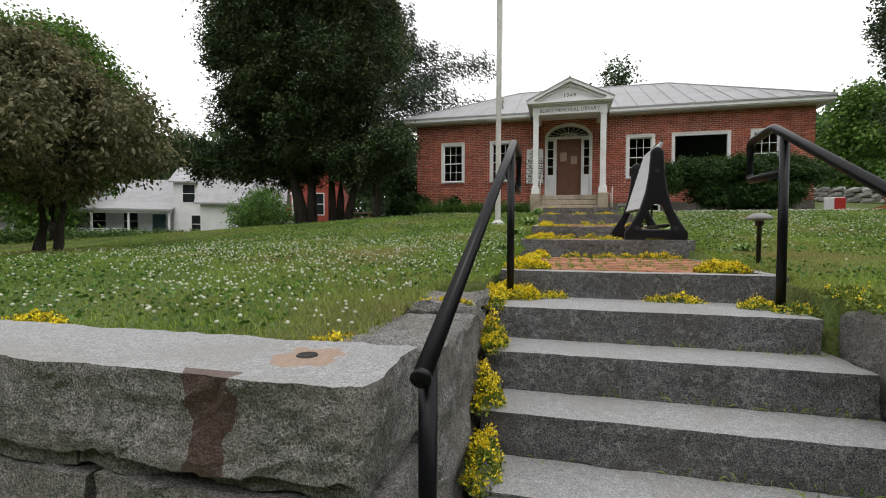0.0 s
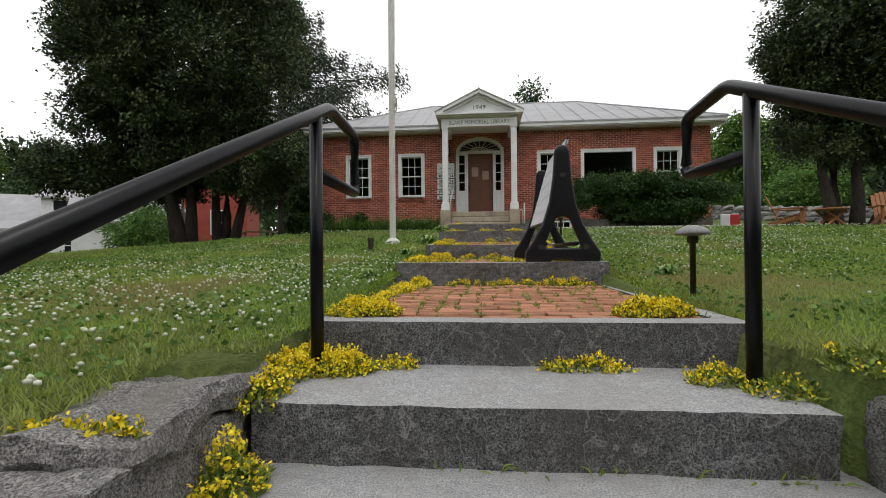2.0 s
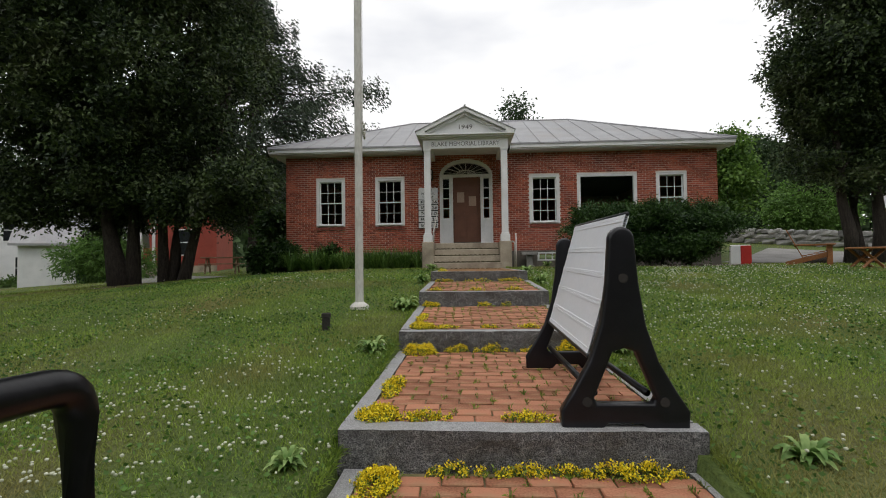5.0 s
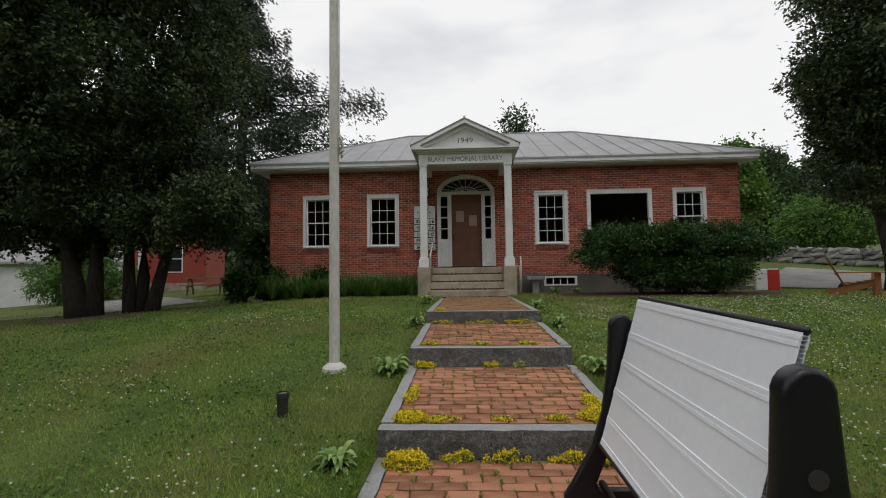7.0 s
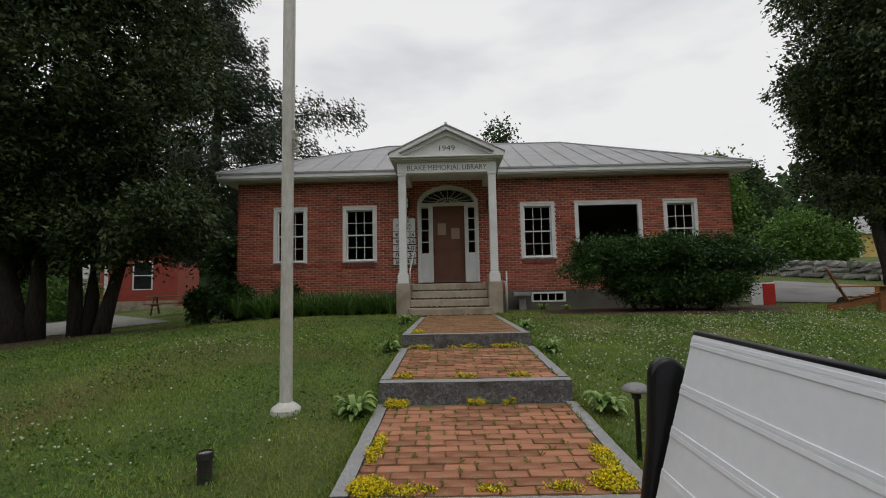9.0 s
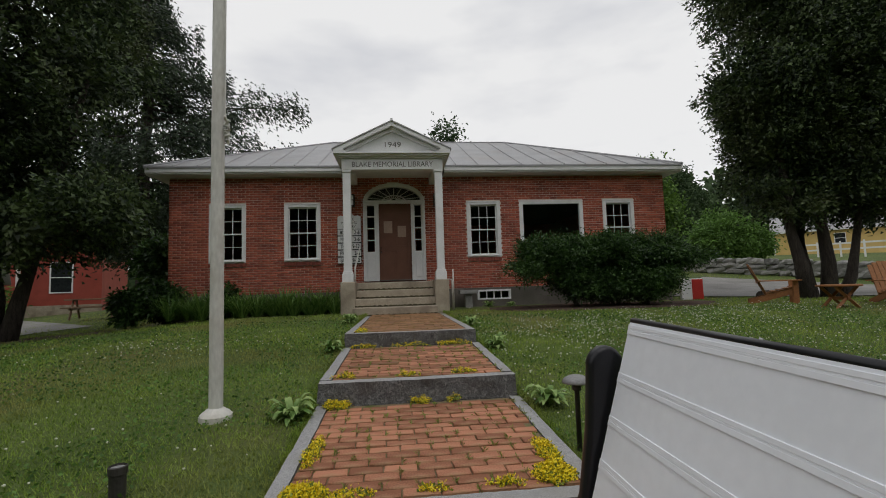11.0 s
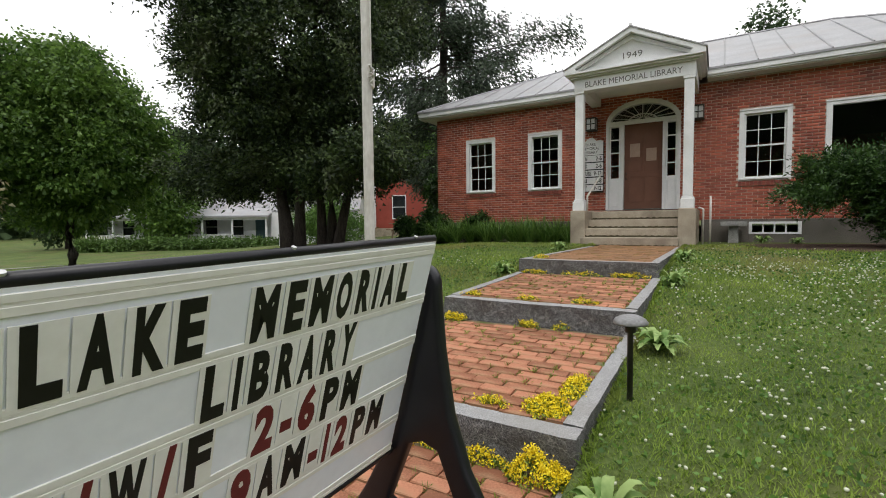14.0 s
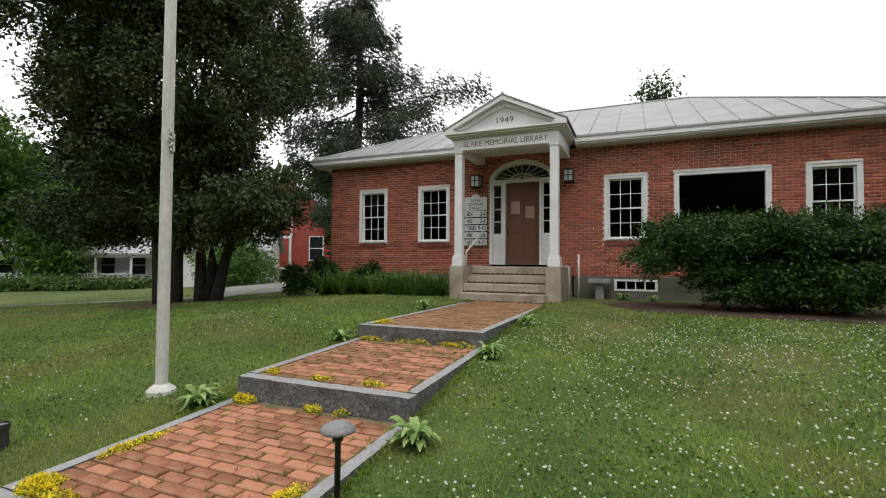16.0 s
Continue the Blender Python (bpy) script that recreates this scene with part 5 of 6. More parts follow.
# ---- stone wall and yellow house ----
M_FIELD = material("grey_field_stone", (0.16, 0.16, 0.155), (0.36, 0.355, 0.34), 0.9, 4, 40, 0.5, random_ob=0.5)
field_wall = thing("field_stone_wall", (0, 0, 0), "dry wall of grey field stones along the road", "stone wall")
field_wall["kind"] = "structure"
rf = np.random.default_rng(41)
ax, ay, bx, by = 11.2, 32.2, 31.0, 14.3
length = math.hypot(bx - ax, by - ay)
stone_meshes = []
for k in range(6):
    bm = rough_block(-0.32, 0.32, -0.2, 0.2, -0.13, 0.13, 0.16, 0.05, seed=120 + k, flat_top=False, edge=0.05)
    stone_meshes.append(mesh_of("stone", bm, M_FIELD))
for course in range(3):
    s = 0.0
    while s < length:
        w = rf.uniform(0.4, 0.85)
        x, y = ax + (bx - ax) * (s + w / 2) / length, ay + (by - ay) * (s + w / 2) / length
        st = new("stone", stone_meshes[rf.integers(6)])
        st.parent = field_wall
        st.matrix_basis = pose(x, y, float(ground_z(x, y)) + 0.14 + 0.25 * course, rf.uniform(-8, 8), rf.uniform(-8, 8), math.degrees(math.atan2(by - ay, bx - ax)) + rf.uniform(-6, 6)) @ Matrix.Diagonal((w / 0.6, 1.1, rf.uniform(0.85, 1.15), 1))
        s += w
yel = thing("yellow_house", (57.5, 61.5, 5.7), "low yellow house with white trim and a grey roof", "house", turn=-42)
gable_block(yel, -6.0, 14.0, 0, 7.5, 3.0, 2.2, M_YELLOW)
for x0 in (-4.0, 0.5, 6.0, 10.0):
    far_window(yel, x0, x0 + 1.2, 0.9, 2.3, 0.0)
part("corner_board", boxes((-6.1, -5.85, -0.08, 0.0, -0.5, 3.0)), M_WHITE, yel)
part("fascia", boxes((-6.3, 14.3, -0.42, -0.36, 2.68, 2.86)), M_WHITE, yel)
fence = thing("white_fence", (33.0, 40.5, 4.1), "short white rail fence before the yellow house", "fence", turn=-42)
for k in range(7):
    part("post", boxes((k * 1.4 - 0.06, k * 1.4 + 0.06, -0.06, 0.06, -0.4, 1.05)), M_WHITE, fence)
for z in (0.35, 0.8):
    part("fence_rail", boxes((0, 8.4, -0.03, 0.03, z, z + 0.13)), M_WHITE, fence)
bush("roadside_bush", (20.5, 32.0, 3.35), lobes_in(rb, (0, 0, 1.4), 1.7, 1.1, 34, 0.75, 0.3), M_SHRUB, "light green bush beyond the road", 6600, (0.2, 0.09), 38, 0.16)
for k, (x, y, s) in enumerate(((26.0, 50.0, 1.0), (36.0, 62.0, 1.3), (-26.0, 47.0, 1.2), (-46.0, 48.0, 1.3), (-42.0, 30.0, 1.0), (-52.0, 26.0, 1.2))):
    broad_tree("woodland_tree", (x, y, float(ground_z(x, y))), [(0, 0, 0.2, 0.1, 5, 0.22)], lobes_in(rb, (0, 0, 5.0 * s), 2.7 * s, 3.8 * s, 40, 1.2 * s, 0.5), M_WOODS if k % 2 else M_MAPLE, "leafy tree at the edge of the village", "tree", 2600, (0.34, 0.24), 5, 0.3, 50 + k, 0.2, 0.4, 8)

# ---- chairs under the cedar ----
M_ADIR = material("orange_stained_wood", (0.20, 0.075, 0.025), (0.34, 0.145, 0.05), 0.6, 5, 50, 0.25, stretch=(1, 6, 6))


def adirondack(at, turn, label):
    c = thing("adirondack_chair", at, label, "chair", "chairs under the cedar", turn)
    for s in (-1, 1):
        part("front_leg", boxes((s * 0.30 - 0.02, s * 0.30 + 0.02, -0.36, -0.26, 0, 0.52), soft=0.004), M_ADIR, c)
        bm = bmesh.new()
        for q in box(bm, s * 0.26 - 0.02, s * 0.26 + 0.02, -0.34, 0.55, 0.0, 0.12):
            q.co.z += 0.26 * (0.55 - q.co.y) / 0.9
        part("back_leg", bm, M_ADIR, c)
        part("armrest", boxes((s * 0.34 - 0.07, s * 0.34 + 0.07, -0.42, 0.36, 0.52, 0.545), soft=0.005), M_ADIR, c)
    for k in range(5):
        y = -0.33 + 0.115 * k
        part("seat_slat", boxes((-0.28, 0.28, y, y + 0.10, 0.375 - 0.03 * k, 0.40 - 0.03 * k), soft=0.003), M_ADIR, c)
    for k in range(6):
        x = -0.235 + 0.094 * k
        top = 0.80 - 0.9 * (abs(x) ** 1.6)
        bm = boxes((x - 0.042, x + 0.042, 0, 0.022, 0, top), soft=0.004)
        part("back_slat", bm, M_ADIR, c, m=Matrix.Translation((0, 0.20, 0.22)) @ pose(0, 0, 0, -24))
    part("back_rail", boxes((-0.29, 0.29, 0.34, 0.37, 0.48, 0.53)), M_ADIR, c)
    return c


adirondack((9.15, 15.45, 1.93), 55, "orange-stained wooden garden chair beside the cedar trunk")
adirondack((10.9, 14.3, 1.88), -20, "orange-stained wooden garden chair with a rounded slatted back")
tb = thing("garden_table", (9.35, 14.15, 1.88), "small round orange wooden table with crossed legs", "table")
part("tabletop", lathe(bmesh.new(), [(0.36, 0.44), (0.37, 0.45), (0.37, 0.47), (0.36, 0.48)], 24), M_ADIR, tb)
for s in (-1, 1):
    bm = bmesh.new()
    tube(bm, ((-0.26 * s, -0.16, 0.0), (0.24 * s, -0.16, 0.44)), 0.035, 4)
    part("leg", bm, M_ADIR, tb)
    bm = bmesh.new()
    tube(bm, ((-0.26 * s, 0.16, 0.0), (0.24 * s, 0.16, 0.44)), 0.035, 4)
    part("leg", bm, M_ADIR, tb)
part("stretcher", boxes((-0.04, 0.04, -0.2, 0.2, 0.18, 0.24)), M_ADIR, tb)
lg = thing("log", (10.6, 17.4, 2.05), "short dark log lying by the road", "log", turn=30)
bm = bmesh.new()
tube(bm, ((-0.45, 0, 0), (-0.2, 0.01, 0.005), (0.2, -0.01, 0), (0.45, 0, 0)), 0.14, 12)
part("bark", bm, M_BARK, lg)
M_REDP = material("red_plastic", (0.42, 0.025, 0.02), (0.52, 0.04, 0.03), 0.5, 4, 40, 0.05)
bn = thing("book_drop_box", (9.15, 18.55, 1.95), "white box with a red front panel at the lawn's edge", "box", turn=-25)
part("body", boxes((-0.28, 0.28, -0.2, 0.2, 0, 0.62), soft=0.02), M_WHITE, bn)
part("front_panel", boxes((0.0, 0.285, -0.215, -0.19, 0.02, 0.60), soft=0.01), M_REDP, bn, "red panel")

# ---- on and by the front wall ----
hs = thing("hours_sign", (-0.70, 18.74, 3.27), "white hanging sign with opening hours in black letters", "sign")
prof = [(-0.32, 0.98)] + [(0.32, 0.98), (0.32, 1.32), (0.24, 1.36), (0.14, 1.34), (0.09, 1.40), (0.03, 1.43), (-0.03, 1.43), (-0.09, 1.40), (-0.14, 1.34), (-0.24, 1.36), (-0.32, 1.32)]
head = part("header_board", prism(bmesh.new(), prof, -0.02, 0.01), M_WHITE, hs)
for k, word in enumerate(("BLAKE", "MEMORIAL", "LIBRARY")):
    lettering("header_word", word, 0.105, M_INK, head, pose(0, -0.022, 1.22 - 0.105 * k), 0.26 if k == 0 else 0.44 if k == 1 else 0.36, 0.001)
for k, line in enumerate(("MON  2-6", "WED  2-6", "THURS 9-12", "FRI  2-8", "SAT  9-12")):
    z = 0.98 - 0.195 * (k + 1)
    slat = part("hours_slat", boxes((-0.32, 0.32, -0.02, 0.01, z + 0.015, z + 0.18), soft=0.004), M_WHITE, hs)
    day, hours = line.split()
    lettering("day_name", day, 0.15, M_INK, slat, pose(-0.30 + 0.03 * len(day) * 2 / 2 + 0.04, -0.022, z + 0.045), 0.052 * len(day), 0.001, bold=0.003)
    lettering("hours", hours, 0.15, M_INK, slat, pose(0.29 - 0.027 * len(hours), -0.022, z + 0.045), 0.05 * len(hours), 0.001, bold=0.003)
part("backing_strip", boxes((-0.33, 0.33, 0.011, 0.03, 0.0, 1.30)), M_INK, hs, "black backing")
M_OPAL = material("opal_lamp_glass", (0.62, 0.64, 0.66), (0.74, 0.75, 0.77), 0.25, 3, 30, 0)
for x in (-0.66, 1.80):
    wlamp = thing("wall_lantern", (x, 18.8, 4.86), "square black wall lantern with pale glass", "wall lamp", "lanterns beside the door")
    part("bracket", boxes((-0.05, 0.05, -0.05, 0.0, 0.02, 0.30), soft=0.005), M_STEM, wlamp)
    part("lantern_cap", boxes((-0.13, 0.13, -0.30, -0.03, 0.30, 0.335), soft=0.006), M_STEM, wlamp)
    part("lantern_base", boxes((-0.13, 0.13, -0.30, -0.03, 0.0, 0.03), soft=0.006), M_STEM, wlamp)
    part("glass_box", boxes((-0.10, 0.10, -0.27, -0.06, 0.03, 0.30)), M_OPAL, wlamp)
    for sx in (-1, 0, 1):
        part("bar", boxes((sx * 0.115 - 0.011, sx * 0.115 + 0.011, -0.29, -0.27, 0.03, 0.30)), M_STEM, wlamp)
    for sx in (-1, 1):
        part("bar", boxes((sx * 0.115 - 0.011, sx * 0.115 + 0.011, -0.06, -0.04, 0.03, 0.30)), M_STEM, wlamp)
    part("bar", boxes((-0.126, 0.126, -0.285, -0.27, 0.16, 0.18)), M_STEM, wlamp)
M_PIPE = material("white_pipe_paint", (0.55, 0.53, 0.50), (0.72, 0.70, 0.67), 0.5, 5, 40, 0.1, stain=(0.45, 0.30, 0.2), stain_scale=6, stain_amount=0.3)
pr = thing("porch_rail", (-0.42, 17.3, 2.74), "white pipe handrail beside the porch steps", "handrail")
bm = bmesh.new()
tube(bm, smooth_path([(0, -0.08, 0.0), (0, -0.08, 0.34), (0.02, 1.40, 1.02), (0.02, 1.5, 1.02)], 0.05), 0.022, 10)
part("pipe", bm, M_PIPE, pr, smooth=True)
pr2 = thing("pipe_rail", (1.98, 17.35, 1.95), "white upright pipes beside the porch pier", "handrail")
bm = bmesh.new()
tube(bm, smooth_path([(0, 0, -0.1), (0, 0, 0.78), (-0.10, 0.1, 0.80)], 0.05), 0.018, 8)
part("pipe", bm, M_PIPE, pr2, smooth=True)
bm = bmesh.new()
tube(bm, ((0.12, 0.75, -0.1), (0.12, 0.75, 1.08)), 0.022, 8)
part("pipe", bm, M_PIPE, pr2, smooth=True)
sb = thing("stone_bench", (2.55, 18.45, 1.95), "small weathered stone seat against the foundation", "bench")
part("slab", rough_block(-0.26, 0.26, -0.18, 0.18, 0.40, 0.50, 0.1, 0.008, seed=140), M_FIELD, sb)
part("pedestal", rough_block(-0.10, 0.10, -0.1, 0.1, -0.05, 0.40, 0.1, 0.008, seed=141), M_FIELD, sb)

# rowlock sills below the windows
M_SILLB = material("sill_brick", (0.15, 0.04, 0.03), (0.26, 0.075, 0.05), 0.85, 3, 90, 0.3, random_ob=0.5)
for x0, x1, z0, z1 in OPEN[:5]:
    sill = thing("window_sill", ((x0 + x1) / 2, FY, z0), "red brick sill below a window", "sill")
    sill["kind"] = "structure"
    n = int(round((x1 - x0) / 0.075))
    w = (x1 - x0) / n
    for k in range(n):
        part("brick", boxes((x0 - (x0 + x1) / 2 + k * w + 0.004, x0 - (x0 + x1) / 2 + (k + 1) * w - 0.004, -0.035, 0.02, -0.105, -0.004)), M_SILLB, sill)


# ---- plants ----
def blades(name, at, n, length, width, spread, mat, seed, label, category, lean=0.6):
    """A clump of long arching leaves."""
    r = np.random.default_rng(seed)
    a = r.uniform(0, 2 * math.pi, n)
    out = np.stack([np.cos(a), np.sin(a), np.zeros(n)], 1)
    side = np.stack([-np.sin(a), np.cos(a), np.zeros(n)], 1)
    base = out * (r.uniform(0, spread, (n, 1)))
    L = length * r.uniform(0.6, 1.15, (n, 1))
    reach = L * r.uniform(0.25, 1.0, (n, 1)) * lean
    V = []
    for q, w in ((0, 0.5), (0.35, 1.0), (0.7, 0.8), (1.0, 0.06)):
        p = base + out * reach * q + np.array((0, 0, 1.0)) * L * (q - 0.55 * q * q * (reach / L))
        V += [p - side * width * w / 2, p + side * width * w / 2]
    V = np.stack(V, 1).reshape(-1, 3)
    F = np.concatenate([np.arange(n)[:, None] * 8 + np.array(f) for f in ((0, 1, 3, 2), (2, 3, 5, 4), (4, 5, 7, 6))])
    ob = new(name, fast_mesh(name, V, F, mat, True))
    ob.matrix_basis = pose(*at)
    return tagged(ob, label, category)


M_HOSTA = material("hosta_leaf", (0.12, 0.23, 0.05), (0.36, 0.48, 0.17), 0.6, 3, 12, 0.1, random_ob=0.6, translucent=0.25)
M_LILY = material("lily_leaf", (0.06, 0.14, 0.025), (0.18, 0.30, 0.07), 0.5, 3, 12, 0, island=0.6, translucent=0.25)
rp = np.random.default_rng(61)


def hosta_leaf(lift):
    """One broad pointed leaf, folded along its rib and arching outwards."""
    bm = bmesh.new()
    rows = []
    for k in range(6):
        q = k / 5
        w = 0.04 * math.sin(math.pi * min(1.0, q * 0.92 + 0.06)) ** 0.8 if q > 0.15 else 0.008
        x, z = 0.26 * q, lift * math.sin(q * 2.1) - 0.05 * q * q
        rows.append([bm.verts.new((x, -w, z + 0.25 * w)), bm.verts.new((x, 0, z)), bm.verts.new((x, w, z + 0.25 * w))])
    for r, t in zip(rows, rows[1:]):
        for i in (0, 1):
            bm.faces.new((r[i], r[i + 1], t[i + 1], t[i]))
    return mesh_of("leaf", bm, M_HOSTA, True)


hosta_leaves = [hosta_leaf(v) for v in (0.10, 0.13, 0.16, 0.20, 0.24)]
k = 0
for x in np.arange(-4.9, -0.9, 0.30):
    for y in (17.55, 17.95):
        k += 1
        blades("daylily", (x + rp.uniform(-0.1, 0.1), y + rp.uniform(-0.1, 0.1), 1.93), 70, rp.uniform(0.62, 0.9), 0.03, 0.08, M_LILY, 200 + k, "clump of arching green daylily leaves by the wall", "plant", 0.9)["group"] = "daylilies along the wall"
for x, y, s in ((-5.3, 18.1, 0.7), (-4.0, 18.45, 0.65), (-5.9, 17.6, 0.5)):
    bush("shrub", (x, y, 1.9), lobes_in(rp, (0, 0, 0.5 * s + 0.1), 0.5 * s, 0.4 * s, 10, 0.3 * s, 0.2), M_YEW, "small dark shrub in the bed by the wall", 700, (0.14, 0.06), 260 + int(x * -10), 0.06)
for i, (x, y, z, s) in enumerate(((-0.34, 7.85, 1.27, 0.8), (-0.28, 9.75, 1.48, 1.0), (-0.25, 11.85, 1.76, 0.9), (1.92, 9.72, 1.50, 1.0), (1.86, 11.7, 1.74, 0.9), (1.84, 13.6, 1.88, 0.8), (-0.3, 14.6, 1.93, 1.0), (1.93, 7.80, 1.28, 0.85), (2.25, 5.9, 1.1, 0.7), (3.1, 18.35, 1.95, 0.9), (3.7, 18.3, 1.95, 0.8), (-0.33, 5.75, 1.12, 0.5))):
    plant = thing("hosta", (x, y, z), "low hosta with broad pale-edged green leaves", "plant")
    count = 40
    for j in range(count):
        lf = new("leaf", hosta_leaves[j % 5])
        lf.parent = plant
        lf.matrix_basis = pose(0, 0, 0.01, rp.uniform(-8, 8), rp.uniform(-8, 8), 360 * j / count + rp.uniform(-14, 14)) @ Matrix.Scale(s * rp.uniform(0.45, 0.9), 4)

# yellow stonecrop along kerbs and steps
M_SEDUM = material("yellow_stonecrop_flower", (0.74, 0.55, 0.008), (0.88, 0.74, 0.03), 0.6, 4, 30, 0, island=0.5)
M_SEDLEAF = material("stonecrop_leaf", (0.09, 0.15, 0.02), (0.26, 0.32, 0.05), 0.6, 4, 30, 0, island=0.6)


def stonecrop(at, rx, ry, h, n, seed, flowers=1.0, turn=0.0):
    r = np.random.default_rng(seed)
    t = thing("stonecrop", at, "mat of yellow-flowered stonecrop growing on the stone" if flowers > 0.4 else "trailing green and yellow stonecrop between the stones", "plant", "stonecrop mats", turn)
    u = r.uniform(0, 1, n) ** 0.5
    a = r.uniform(0, 2 * math.pi, n)
    x, y = u * np.cos(a) * rx, u * np.sin(a) * ry
    lump = 0.75 + 0.35 * np.sin(x * 31 + seed) * np.cos(y * 37)
    z = h * (1 - u ** 2.2) * lump + r.uniform(-0.012, 0.012, n)
    p = np.stack([x, y, np.maximum(z, 0.0)], 1)
    d = unit(np.stack([x / rx * 0.5, y / ry * 0.5, np.full(n, 0.9)], 1) + r.normal(0, 0.35, (n, 3)))
    leaf_p = np.repeat(p * np.array((1.02, 1.02, 0.7)), 3, 0) + r.normal(0, 0.010, (3 * n, 3))
    o = new("foliage", leaves("foliage", leaf_p, unit(np.repeat(d, 3, 0) + r.normal(0, 0.6, (3 * n, 3))), 0.026, 0.012, M_SEDLEAF, r, 0.0))
    o.parent = t
    m = max(4, int(n * flowers))
    fp = np.repeat(p[:m] + d[:m] * 0.014, 9, 0) + r.normal(0, 0.009, (9 * m, 3))
    o = new("blossom", leaves("blossom", fp, unit(np.repeat(d[:m], 9, 0) * 0.4 + r.normal(0, 0.7, (9 * m, 3))), 0.014, 0.010, M_SEDUM, r, 0.0))
    o.parent = t
    return t


SED = [(0.03, 3.60, 0.865, 0.20, 0.10, 0.10, 420, 1.0), (-0.12, 3.50, 0.88, 0.13, 0.12, 0.09, 260, 1.0), (0.28, 3.68, 0.862, 0.10, 0.05, 0.05, 120, 0.6), (1.10, 3.67, 0.865, 0.14, 0.05, 0.05, 150, 0.7), (1.54, 3.52, 0.865, 0.10, 0.08, 0.05, 140, 0.45), (1.70, 3.4, 0.865, 0.12, 0.10, 0.05, 140, 0.12),
       (0.10, 3.95, 1.055, 0.17, 0.10, 0.07, 380, 1.0), (1.47, 3.97, 1.055, 0.17, 0.10, 0.07, 340, 1.0), (0.05, 4.28, 1.05, 0.045, 0.20, 0.035, 150, 0.9), (0.03, 4.75, 1.05, 0.035, 0.22, 0.03, 110, 0.8), (0.05, 5.30, 1.05, 0.08, 0.30, 0.05, 300, 1.0), (0.12, 5.75, 1.05, 0.10, 0.13, 0.07, 240, 1.0),
       (0.55, 5.87, 1.05, 0.18, 0.04, 0.06, 120, 0.5), (0.95, 5.87, 1.05, 0.18, 0.04, 0.06, 150, 0.7), (1.38, 5.87, 1.05, 0.22, 0.05, 0.08, 240, 0.9),
       (0.05, 6.14, 1.255, 0.11, 0.10, 0.05, 220, 1.0), (0.30, 6.10, 1.255, 0.14, 0.04, 0.035, 120, 0.9), (0.90, 6.10, 1.255, 0.12, 0.04, 0.035, 100, 0.9), (1.50, 6.10, 1.255, 0.16, 0.05, 0.04, 180, 0.9), (0.04, 6.75, 1.25, 0.06, 0.25, 0.04, 160, 0.8),
       (0.10, 8.0, 1.25, 0.16, 0.10, 0.10, 260, 0.9), (0.45, 8.07, 1.25, 0.10, 0.04, 0.09, 100, 0.7), (0.80, 8.07, 1.25, 0.14, 0.04, 0.10, 130, 0.7), (1.25, 8.07, 1.25, 0.14, 0.04, 0.08, 140, 0.8), (1.58, 8.03, 1.26, 0.16, 0.08, 0.13, 280, 1.0),
       (0.08, 8.36, 1.45, 0.11, 0.10, 0.05, 240, 1.0), (0.30, 8.33, 1.45, 0.13, 0.05, 0.03, 130, 0.9), (0.80, 8.33, 1.45, 0.06, 0.03, 0.03, 50, 0.9), (1.20, 8.33, 1.45, 0.08, 0.03, 0.03, 70, 0.9), (1.50, 8.40, 1.45, 0.12, 0.12, 0.06, 260, 1.0), (1.56, 8.75, 1.46, 0.06, 0.22, 0.05, 200, 0.9), (0.03, 9.0, 1.47, 0.05, 0.28, 0.03, 160, 0.8),
       (0.06, 9.95, 1.53, 0.12, 0.06, 0.06, 110, 0.9), (0.80, 9.97, 1.53, 0.07, 0.04, 0.06, 70, 0.9), (1.10, 9.97, 1.53, 0.06, 0.03, 0.07, 50, 0.3), (0.10, 10.25, 1.73, 0.10, 0.04, 0.03, 60, 0.9), (0.7, 10.23, 1.73, 0.10, 0.03, 0.02, 50, 0.9), (1.25, 10.25, 1.73, 0.10, 0.04, 0.03, 70, 0.9),
       (0.15, 12.0, 1.79, 0.14, 0.04, 0.05, 80, 0.9), (0.75, 12.0, 1.79, 0.2, 0.04, 0.05, 90, 0.6), (1.35, 12.0, 1.79, 0.2, 0.05, 0.06, 130, 0.8), (0.1, 12.4, 1.96, 0.08, 0.2, 0.04, 90, 0.7),
       (-0.02, 2.95, 0.667, 0.07, 0.16, 0.18, 300, 0.35), (0.0, 2.6, 0.455, 0.07, 0.14, 0.20, 300, 0.4), (0.03, 2.3, 0.243, 0.07, 0.16, 0.22, 340, 0.35), (-0.06, 3.25, 0.862, 0.06, 0.12, 0.10, 160, 0.5),
       (-0.27, 2.75, 0.93, 0.13, 0.04, 0.03, 90, 1.0), (-0.5, 1.93, 0.87, 0.10, 0.05, 0.05, 100, 0.9), (-1.95, 1.84, 0.90, 0.14, 0.05, 0.05, 150, 1.0)]
SED += [(x, y, float(ground_z(x, y)), 0.12, 0.2, 0.07, 200, 0.06) for x, y in ((1.90, 3.3), (1.88, 2.95), (1.92, 2.6), (1.95, 2.25))]
for i, (x, y, z, rx, ry, h, n, fl) in enumerate(SED):
    sprig = 0.6 if ry <= 0.05 else 1.0
    stonecrop((x, y, z - 0.008), rx * (1.25 if sprig < 1 else 1.0), ry, h * (0.75 if sprig < 1 else 1.0), int(n * sprig), 500 + i, fl)

# ---- lawn grass and clover ----
rg = np.random.default_rng(77)


def scatter(n, x0, x1, y0, y1):
    return rg.uniform(x0, x1, n), rg.uniform(y0, y1, n)


